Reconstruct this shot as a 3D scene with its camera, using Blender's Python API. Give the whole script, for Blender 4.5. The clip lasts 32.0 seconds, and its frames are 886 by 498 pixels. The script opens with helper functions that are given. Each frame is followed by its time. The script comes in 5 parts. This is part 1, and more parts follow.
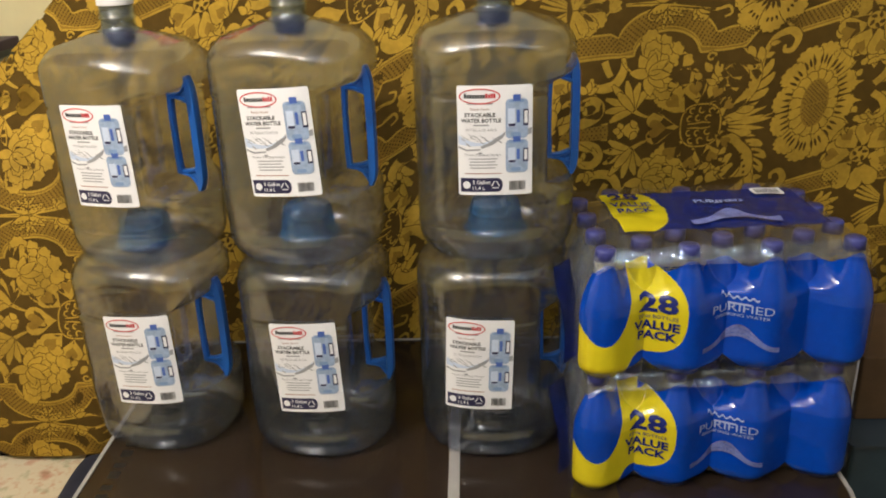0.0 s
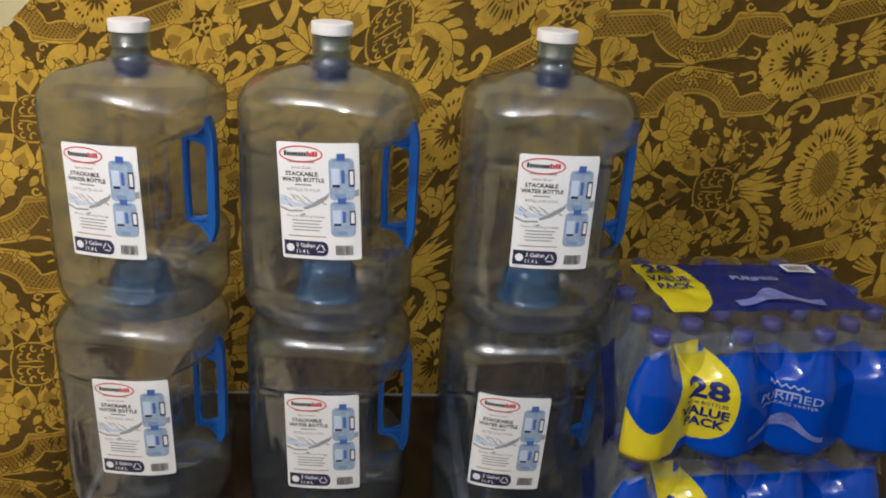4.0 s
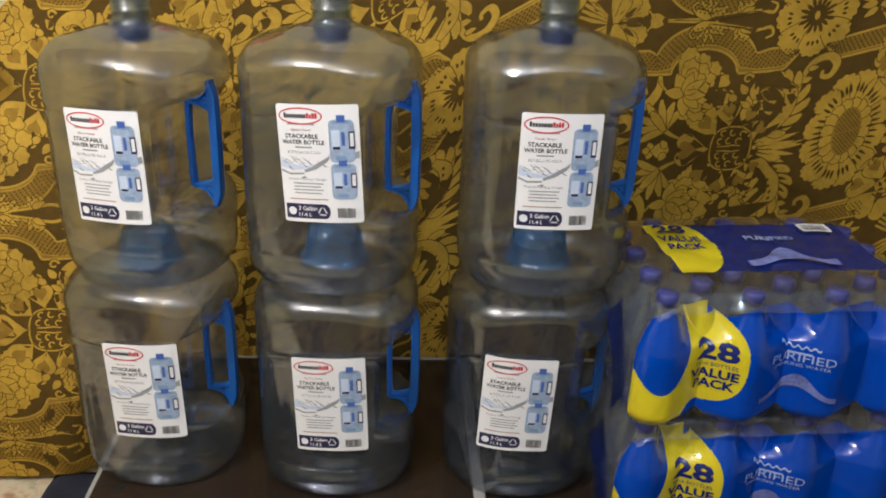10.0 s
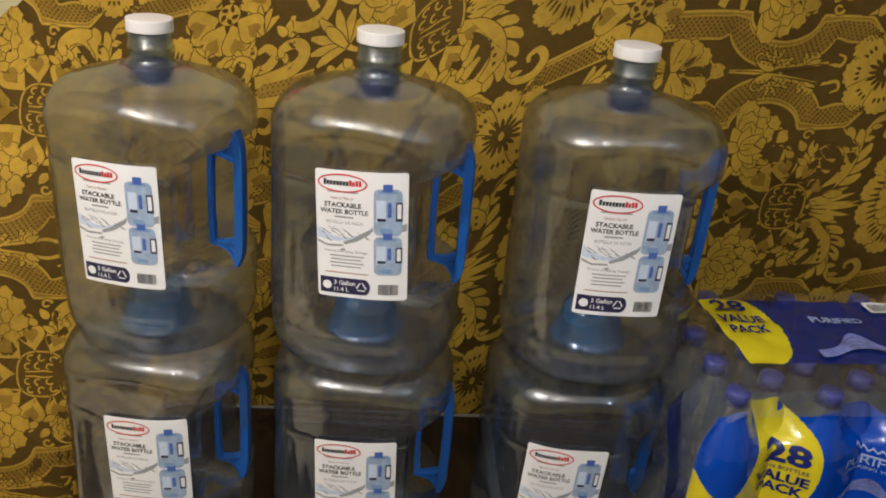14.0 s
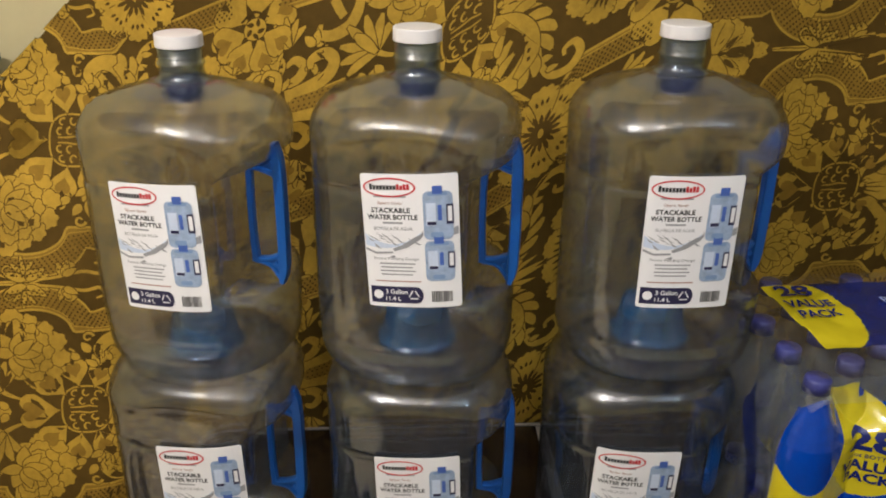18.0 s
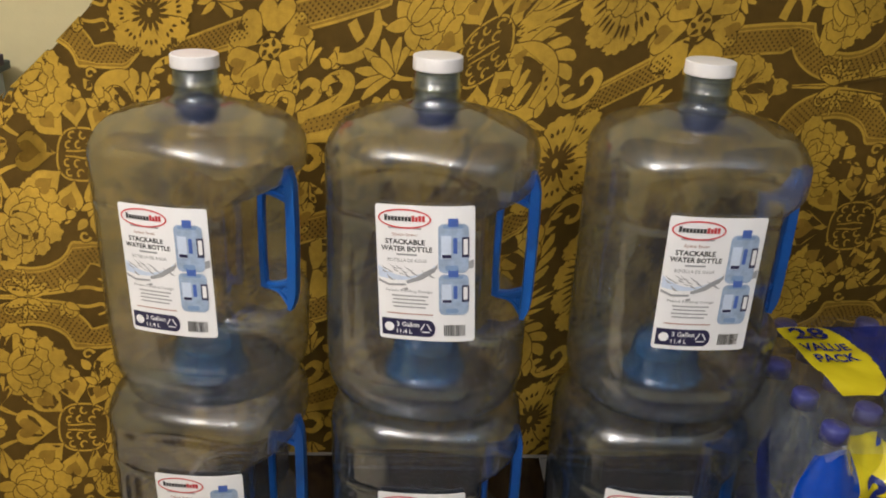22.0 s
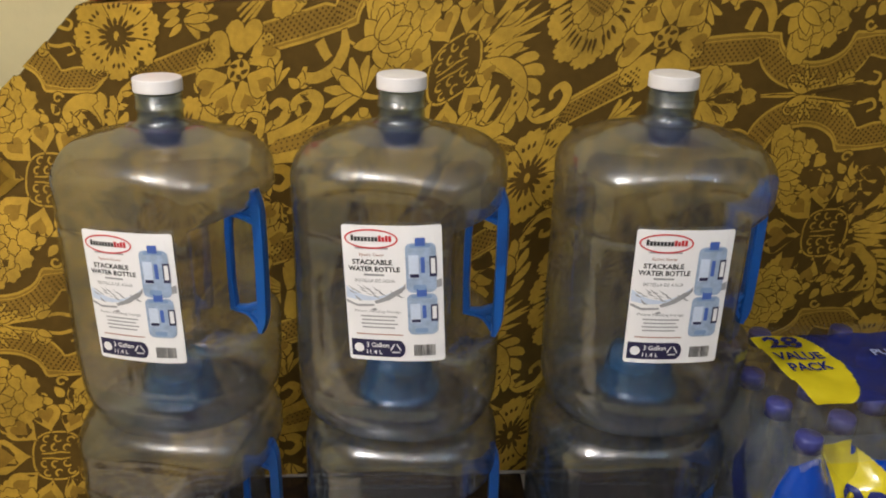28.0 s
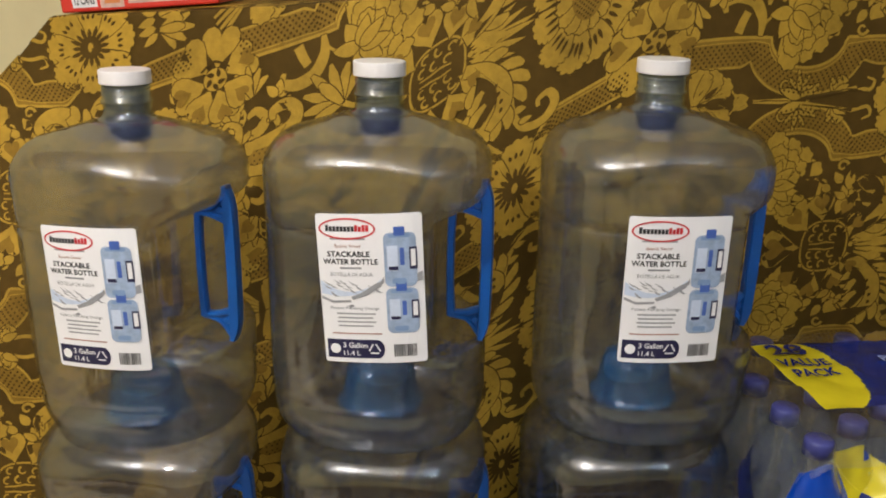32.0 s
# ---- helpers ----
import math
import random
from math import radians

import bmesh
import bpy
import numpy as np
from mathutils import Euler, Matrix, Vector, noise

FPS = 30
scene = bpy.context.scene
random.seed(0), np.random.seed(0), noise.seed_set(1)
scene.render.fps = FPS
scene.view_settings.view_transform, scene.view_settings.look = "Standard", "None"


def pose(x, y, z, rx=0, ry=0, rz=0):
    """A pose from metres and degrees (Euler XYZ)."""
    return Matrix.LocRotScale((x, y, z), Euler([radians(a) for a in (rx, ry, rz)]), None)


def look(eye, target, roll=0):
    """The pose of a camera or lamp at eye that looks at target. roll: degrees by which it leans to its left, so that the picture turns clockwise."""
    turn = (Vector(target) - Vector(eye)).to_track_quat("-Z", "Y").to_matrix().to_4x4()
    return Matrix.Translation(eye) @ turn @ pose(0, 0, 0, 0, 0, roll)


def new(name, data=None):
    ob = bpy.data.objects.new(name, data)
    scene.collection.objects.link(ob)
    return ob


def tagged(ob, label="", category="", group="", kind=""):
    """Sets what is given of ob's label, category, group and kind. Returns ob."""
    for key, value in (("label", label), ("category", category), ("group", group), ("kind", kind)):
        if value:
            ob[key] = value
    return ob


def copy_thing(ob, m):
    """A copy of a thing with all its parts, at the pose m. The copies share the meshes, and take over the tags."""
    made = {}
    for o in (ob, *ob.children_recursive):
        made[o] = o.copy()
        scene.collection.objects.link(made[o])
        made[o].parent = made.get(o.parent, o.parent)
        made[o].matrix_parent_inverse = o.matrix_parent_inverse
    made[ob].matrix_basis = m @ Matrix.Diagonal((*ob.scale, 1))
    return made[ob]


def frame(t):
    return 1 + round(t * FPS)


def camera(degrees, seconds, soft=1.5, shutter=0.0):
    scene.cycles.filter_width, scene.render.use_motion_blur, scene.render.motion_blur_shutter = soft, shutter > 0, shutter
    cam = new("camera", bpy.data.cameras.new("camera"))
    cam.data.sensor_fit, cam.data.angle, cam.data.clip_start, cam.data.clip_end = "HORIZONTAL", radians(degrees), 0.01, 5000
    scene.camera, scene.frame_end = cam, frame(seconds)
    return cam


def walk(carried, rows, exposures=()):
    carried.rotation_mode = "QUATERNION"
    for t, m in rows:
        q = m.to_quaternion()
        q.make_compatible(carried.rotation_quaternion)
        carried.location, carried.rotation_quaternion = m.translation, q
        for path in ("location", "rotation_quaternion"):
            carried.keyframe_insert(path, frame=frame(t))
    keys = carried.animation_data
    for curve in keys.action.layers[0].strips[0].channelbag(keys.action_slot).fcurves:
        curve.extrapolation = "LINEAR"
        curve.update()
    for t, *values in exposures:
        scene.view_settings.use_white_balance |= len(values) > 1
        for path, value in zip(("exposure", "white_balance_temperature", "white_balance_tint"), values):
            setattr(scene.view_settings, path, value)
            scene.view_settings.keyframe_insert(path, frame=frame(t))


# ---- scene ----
cam = camera(53.7, 32.0, soft=1.9)
PATH = [
    (0, (0.031, 0.0368, 1.5862), (-0.0529, 2.1608, 0.7087), -1.9),
    (0.5, (0.0322, 0.0391, 1.585), (-0.0598, 2.1528, 0.6812), -1.8),
    (1, (0.008, 0.0425, 1.5977), (-0.123, 2.1574, 0.703), -0.7),
    (1.5, (-0.023, 0.031, 1.5988), (-0.0966, 2.1677, 0.7479), 4.6),
    (2, (0.0, 0.0322, 1.6115), (-0.0242, 2.1574, 0.7318), 2.0),
    (2.5, (-0.0644, 0.0621, 1.5942), (-0.1299, 2.1654, 0.6674), -1.0),
    (3, (-0.1667, 0.1368, 1.6345), (0.0575, 2.2517, 0.7605), -0.7),
    (3.5, (-0.1909, 0.1483, 1.6276), (0.0782, 2.2172, 0.6593), 0.1),
    (4, (-0.1736, 0.1564, 1.6322), (0.031, 2.2782, 0.7686), 3.8),
    (4.5, (-0.1391, 0.1679, 1.631), (-0.0161, 2.3023, 0.7824), 0.5),
    (6.5, (-0.1184, 0.1875, 1.6207), (-0.0345, 2.3195, 0.764), 0.9),
    (7, (-0.1357, 0.1748, 1.6149), (-0.0483, 2.262, 0.6536), -0.6),
    (7.5, (-0.1391, 0.1644, 1.6207), (-0.0586, 2.2436, 0.6432), 1.0),
    (8, (-0.138, 0.1633, 1.6253), (-0.0483, 2.2574, 0.6777), 1.5),
    (8.5, (-0.1346, 0.161, 1.6207), (-0.0299, 2.254, 0.6743), 1.9),
    (9, (-0.1288, 0.1633, 1.6115), (-0.0046, 2.2448, 0.6432), 2.5),
    (9.5, (-0.1426, 0.1667, 1.6184), (-0.0172, 2.246, 0.6444), 2.2),
    (10, (-0.1368, 0.161, 1.6241), (-0.0138, 2.254, 0.6766), 2.4),
    (10.5, (-0.1368, 0.1552, 1.6264), (-0.0253, 2.2551, 0.6938), 1.4),
    (11, (-0.1426, 0.1552, 1.6276), (-0.046, 2.2563, 0.6961), 1.5),
    (11.5, (-0.1518, 0.1598, 1.638), (-0.069, 2.262, 0.7087), 1.2),
    (12, (-0.1598, 0.1633, 1.6322), (-0.0851, 2.2643, 0.7007), 1.3),
    (12.5, (-0.1644, 0.169, 1.6402), (-0.0874, 2.2643, 0.6949), 1.9),
    (13, (-0.1667, 0.1828, 1.6506), (-0.1023, 2.2862, 0.7214), 1.6),
    (13.5, (-0.2058, 0.2208, 1.6621), (-0.1403, 2.3115, 0.7076), 1.8),
    (14, (-0.2162, 0.314, 1.6713), (-0.0368, 2.3885, 0.6938), 5.4),
    (14.5, (-0.284, 0.3726, 1.6931), (0.0023, 2.423, 0.6892), 3.1),
    (16.5, (-0.2139, 0.3806, 1.6448), (-0.0196, 2.5277, 0.8433), -0.2),
    (17, (-0.2472, 0.3461, 1.6575), (-0.0586, 2.469, 0.7927), 2.7),
    (17.5, (-0.2438, 0.3461, 1.6586), (-0.0943, 2.4828, 0.8226), 2.1),
    (18, (-0.2449, 0.3461, 1.6402), (-0.1276, 2.4403, 0.6961), 0.8),
    (18.5, (-0.2507, 0.3576, 1.6471), (-0.1403, 2.469, 0.7398), 1.0),
    (19, (-0.2553, 0.3611, 1.6448), (-0.1541, 2.4771, 0.7467), 1.4),
    (19.5, (-0.2461, 0.3622, 1.6518), (-0.1311, 2.4794, 0.7594), 1.8),
    (20, (-0.2461, 0.3645, 1.6506), (-0.1138, 2.4828, 0.7617), 2.0),
    (20.5, (-0.2495, 0.3657, 1.6495), (-0.1162, 2.4817, 0.7594), 2.4),
    (21, (-0.2438, 0.3645, 1.6448), (-0.1081, 2.4782, 0.7479), 1.9),
    (21.5, (-0.253, 0.3668, 1.646), (-0.1184, 2.4759, 0.7398), 2.3),
    (22, (-0.2599, 0.3715, 1.6495), (-0.1403, 2.4817, 0.7409), 2.7),
    (22.5, (-0.2622, 0.3737, 1.6518), (-0.1437, 2.4874, 0.7525), 2.8),
    (23, (-0.2645, 0.3749, 1.6518), (-0.1472, 2.4909, 0.7582), 2.9),
    (23.5, (-0.2656, 0.376, 1.6518), (-0.1449, 2.492, 0.7582), 3.1),
    (24, (-0.2611, 0.3772, 1.6529), (-0.1346, 2.4943, 0.764), 2.7),
    (24.5, (-0.253, 0.3772, 1.6575), (-0.1104, 2.4966, 0.7778), 2.3),
    (25, (-0.2495, 0.376, 1.6552), (-0.1023, 2.5001, 0.7847), 2.2),
    (25.5, (-0.2484, 0.3772, 1.6552), (-0.1012, 2.4978, 0.7789), 1.9),
    (27.5, (-0.2449, 0.3772, 1.6563), (-0.0989, 2.4966, 0.7743), 1.3),
    (28, (-0.2392, 0.3772, 1.6541), (-0.0885, 2.4978, 0.7778), 1.6),
    (28.5, (-0.2484, 0.3783, 1.6506), (-0.1046, 2.492, 0.7571), 2.4),
    (29, (-0.2484, 0.3887, 1.6391), (-0.138, 2.5012, 0.7352), 2.4),
    (29.5, (-0.2392, 0.399, 1.6126), (-0.115, 2.545, 0.7962), 0.3),
    (30, (-0.2438, 0.4002, 1.5908), (-0.1323, 2.5691, 0.833), 0.7),
    (30.5, (-0.2449, 0.3967, 1.5701), (-0.1449, 2.5748, 0.8387), 1.1),
    (31, (-0.2346, 0.4002, 1.5609), (-0.1196, 2.5714, 0.8123), 0.7),
    (31.5, (-0.2311, 0.4059, 1.5747), (-0.0978, 2.5852, 0.8525), 0.5),
    (32, (-0.2231, 0.4002, 1.5724), (-0.0575, 2.5772, 0.8479), 1.1),
]
walk(cam, [(t, look(eye, target, roll)) for t, eye, target, roll in PATH], [
    (0, 0.13, 6200, 10), (2.2, 0.07, 6200, 10), (3, -0.22, 5700, 10), (3.6, -0.15, 5600, 10), (4.5, -0.09, 5600, 10), (7, -0.05, 5650, 10), (10, 0.00, 5700, 10),
    (12.8, -0.04, 5800, 10), (14, -0.22, 5950, 10), (17, -0.20, 5950, 11), (23, -0.20, 5900, 11), (32, -0.19, 5900, 11)])

# ---- world, lamps, exposure ----
world = bpy.data.worlds.new("world")
world.use_nodes = True
world.node_tree.nodes["Background"].inputs[0].default_value = (0.9, 0.8, 0.62, 1)
world.node_tree.nodes["Background"].inputs[1].default_value = 0.05
scene.world = world


def lamp(name, place, watts, colour, radius):
    data = bpy.data.lights.new(name, "POINT")
    data.energy, data.color, data.shadow_soft_size = watts, colour, radius
    ob = new(name, data)
    ob.location = place
    return ob


# the bulbs of a ceiling fixture above and behind the camera
lamp("ceiling_bulb", (-0.95, 0.35, 2.20), 54, (1.0, 0.92, 0.81), 0.018)
lamp("ceiling_bulb", (-0.18, 0.10, 2.28), 15, (1.0, 0.92, 0.81), 0.018)
lamp("ceiling_bulb", (0.80, 0.10, 2.10), 11, (0.70, 0.85, 1.0), 0.018)

# ---- materials ----


def material(name):
    m = bpy.data.materials.new(name)
    m.use_nodes = True
    return m, m.node_tree.nodes, m.node_tree.links, m.node_tree.nodes["Principled BSDF"]


def plain(name, colour, rough=0.5, metal=0.0, vary=0.12, scale=30.0, bump=0.0, bump_scale=200.0, spec=0.5):
    """A painted or moulded surface: colour that drifts at two scales, with fine relief."""
    m, nodes, links, b = material(name)
    tc = nodes.new("ShaderNodeTexCoord")
    n1, n2 = nodes.new("ShaderNodeTexNoise"), nodes.new("ShaderNodeTexNoise")
    n1.inputs["Scale"].default_value, n2.inputs["Scale"].default_value = scale, scale * 9
    n1.inputs["Detail"].default_value = 6
    links.new(tc.outputs["Object"], n1.inputs["Vector"])
    links.new(tc.outputs["Object"], n2.inputs["Vector"])
    add = nodes.new("ShaderNodeMath")
    add.operation = "MULTIPLY_ADD"
    add.inputs[1].default_value = 0.4
    links.new(n2.outputs["Fac"], add.inputs[0])
    links.new(n1.outputs["Fac"], add.inputs[2])
    ramp = nodes.new("ShaderNodeValToRGB")
    ramp.color_ramp.elements[0].position, ramp.color_ramp.elements[1].position = 0.45, 0.95
    ramp.color_ramp.elements[0].color = (*[c * (1 - vary) for c in colour], 1)
    ramp.color_ramp.elements[1].color = (*[min(1, c * (1 + vary)) for c in colour], 1)
    links.new(add.outputs[0], ramp.inputs[0])
    links.new(ramp.outputs[0], b.inputs["Base Color"])
    b.inputs["Roughness"].default_value, b.inputs["Metallic"].default_value = rough, metal
    b.inputs["Specular IOR Level"].default_value = spec
    if bump:
        n3, bp = nodes.new("ShaderNodeTexNoise"), nodes.new("ShaderNodeBump")
        n3.inputs["Scale"].default_value = bump_scale
        links.new(tc.outputs["Object"], n3.inputs["Vector"])
        links.new(n3.outputs["Fac"], bp.inputs["Height"])
        bp.inputs["Strength"].default_value, bp.inputs["Distance"].default_value = bump, 0.002
        links.new(bp.outputs[0], b.inputs["Normal"])
    return m


def slant_gloss(nodes, links, straight, slanting):
    """Share of gloss of a thin sheet: small face on, large where it is seen at a slant."""
    lean, power, add = nodes.new("ShaderNodeLayerWeight"), nodes.new("ShaderNodeMath"), nodes.new("ShaderNodeMath")
    lean.inputs["Blend"].default_value = 0.5
    power.operation, add.operation = "POWER", "MULTIPLY_ADD"
    power.inputs[1].default_value = 4.5
    links.new(lean.outputs["Facing"], power.inputs[0])
    links.new(power.outputs[0], add.inputs[0])
    add.inputs[1].default_value, add.inputs[2].default_value = slanting, straight
    return add.outputs[0]


def clear_plastic(name, tint, rough=0.10, wave=0.35, wave_scale=22.0, gloss_rough=0.03, bend_share=0.3, haze=0.015, shine_share=0.045, relief=0.006):
    """Thin clear moulded plastic: part of what lies behind is smeared by the uneven wall, with a sharp gloss on top."""
    m, nodes, links, b = material(name)
    nodes.remove(b)
    tc, bp = nodes.new("ShaderNodeTexCoord"), nodes.new("ShaderNodeBump")
    tall, n = nodes.new("ShaderNodeMapping"), nodes.new("ShaderNodeTexNoise")
    tall.inputs["Scale"].default_value = (1.0, 1.0, 0.35)
    n.inputs["Scale"].default_value, n.inputs["Detail"].default_value = wave_scale, 3
    links.new(tc.outputs["Object"], tall.inputs["Vector"])
    links.new(tall.outputs[0], n.inputs["Vector"])
    links.new(n.outputs["Fac"], bp.inputs["Height"])
    bp.inputs["Strength"].default_value, bp.inputs["Distance"].default_value = wave, relief
    bend, clear, mix = nodes.new("ShaderNodeBsdfRefraction"), nodes.new("ShaderNodeBsdfTransparent"), nodes.new("ShaderNodeMixShader")
    bend.inputs["Color"].default_value = clear.inputs[0].default_value = (*tint, 1)
    bend.inputs["Roughness"].default_value, bend.inputs["IOR"].default_value = rough, 1.06
    links.new(bp.outputs[0], bend.inputs["Normal"])
    mix.inputs[0].default_value = bend_share
    links.new(clear.outputs[0], mix.inputs[1])
    links.new(bend.outputs[0], mix.inputs[2])
    # blue-grey diffuse share imitates the veil of room light reflected off the wall
    milky, cloud = nodes.new("ShaderNodeBsdfDiffuse"), nodes.new("ShaderNodeMixShader")
    milky.inputs[0].default_value = (0.30, 0.42, 0.62, 1)
    cloud.inputs[0].default_value = haze
    links.new(mix.outputs[0], cloud.inputs[1])
    links.new(milky.outputs[0], cloud.inputs[2])
    shine, over = nodes.new("ShaderNodeBsdfGlossy"), nodes.new("ShaderNodeMixShader")
    shine.inputs["Roughness"].default_value = gloss_rough
    links.new(bp.outputs[0], shine.inputs["Normal"])
    links.new(slant_gloss(nodes, links, shine_share, 0.45), over.inputs[0])
    links.new(cloud.outputs[0], over.inputs[1])
    links.new(shine.outputs[0], over.inputs[2])
    links.new(over.outputs[0], nodes["Material Output"].inputs["Surface"])
    return m


def clear_film(name, tint, gloss=0.10, rough=0.12, wave_scale=30.0, wave=0.5, haze=0.0, cloud_colour=(0.62, 0.66, 0.74)):
    """Thin shrink film: see-through, with a wrinkled gloss."""
    m, nodes, links, b = material(name)
    nodes.remove(b)
    clear, shine, mix = nodes.new("ShaderNodeBsdfTransparent"), nodes.new("ShaderNodeBsdfGlossy"), nodes.new("ShaderNodeMixShader")
    clear.inputs[0].default_value = (*tint, 1)
    shine.inputs["Roughness"].default_value = rough
    tc, n, bp = nodes.new("ShaderNodeTexCoord"), nodes.new("ShaderNodeTexNoise"), nodes.new("ShaderNodeBump")
    n.inputs["Scale"].default_value, n.inputs["Detail"].default_value = wave_scale, 4
    links.new(tc.outputs["Object"], n.inputs["Vector"])
    links.new(n.outputs["Fac"], bp.inputs["Height"])
    bp.inputs["Strength"].default_value, bp.inputs["Distance"].default_value = wave, 0.006
    links.new(bp.outputs[0], shine.inputs["Normal"])
    links.new(slant_gloss(nodes, links, gloss + 0.03, 0.5), mix.inputs[0])
    links.new(clear.outputs[0], mix.inputs[1])
    if haze:
        milky, cloud = nodes.new("ShaderNodeBsdfDiffuse"), nodes.new("ShaderNodeMixShader")
        milky.inputs[0].default_value = (*cloud_colour, 1)
        cloud.inputs[0].default_value = haze
        links.new(clear.outputs[0], cloud.inputs[1])
        links.new(milky.outputs[0], cloud.inputs[2])
        links.new(cloud.outputs[0], mix.inputs[1])
    links.new(shine.outputs[0], mix.inputs[2])
    links.new(mix.outputs[0], nodes["Material Output"].inputs["Surface"])
    return m


def floral_cotton():
    """Cream cotton with blurred rose and leaf blotches."""
    m, nodes, links, b = material("cream floral cotton")
    tc = nodes.new("ShaderNodeTexCoord")
    last = None
    for scale, lo, hi, colour in ((24.0, 0.54, 0.70, (0.42, 0.15, 0.09, 1)), (30.0, 0.56, 0.72, (0.16, 0.19, 0.08, 1)), (60.0, 0.55, 0.70, (0.48, 0.26, 0.16, 1))):
        n, ramp, mix = nodes.new("ShaderNodeTexNoise"), nodes.new("ShaderNodeMapRange"), nodes.new("ShaderNodeMix")
        n.inputs["Scale"].default_value, n.inputs["Detail"].default_value, n.noise_dimensions = scale, 5, "4D"
        n.inputs["W"].default_value = scale
        links.new(tc.outputs["Object"], n.inputs["Vector"])
        ramp.inputs["From Min"].default_value, ramp.inputs["From Max"].default_value, ramp.inputs["To Max"].default_value = lo, hi, 0.75
        links.new(n.outputs["Fac"], ramp.inputs["Value"])
        mix.data_type = "RGBA"
        links.new(ramp.outputs[0], mix.inputs[0])
        mix.inputs[7].default_value = colour
        if last:
            links.new(last, mix.inputs[6])
        else:
            mix.inputs[6].default_value = (0.58, 0.50, 0.35, 1)
        last = mix.outputs[2]
    links.new(last, b.inputs["Base Color"])
    b.inputs["Roughness"].default_value = 0.9
    return m


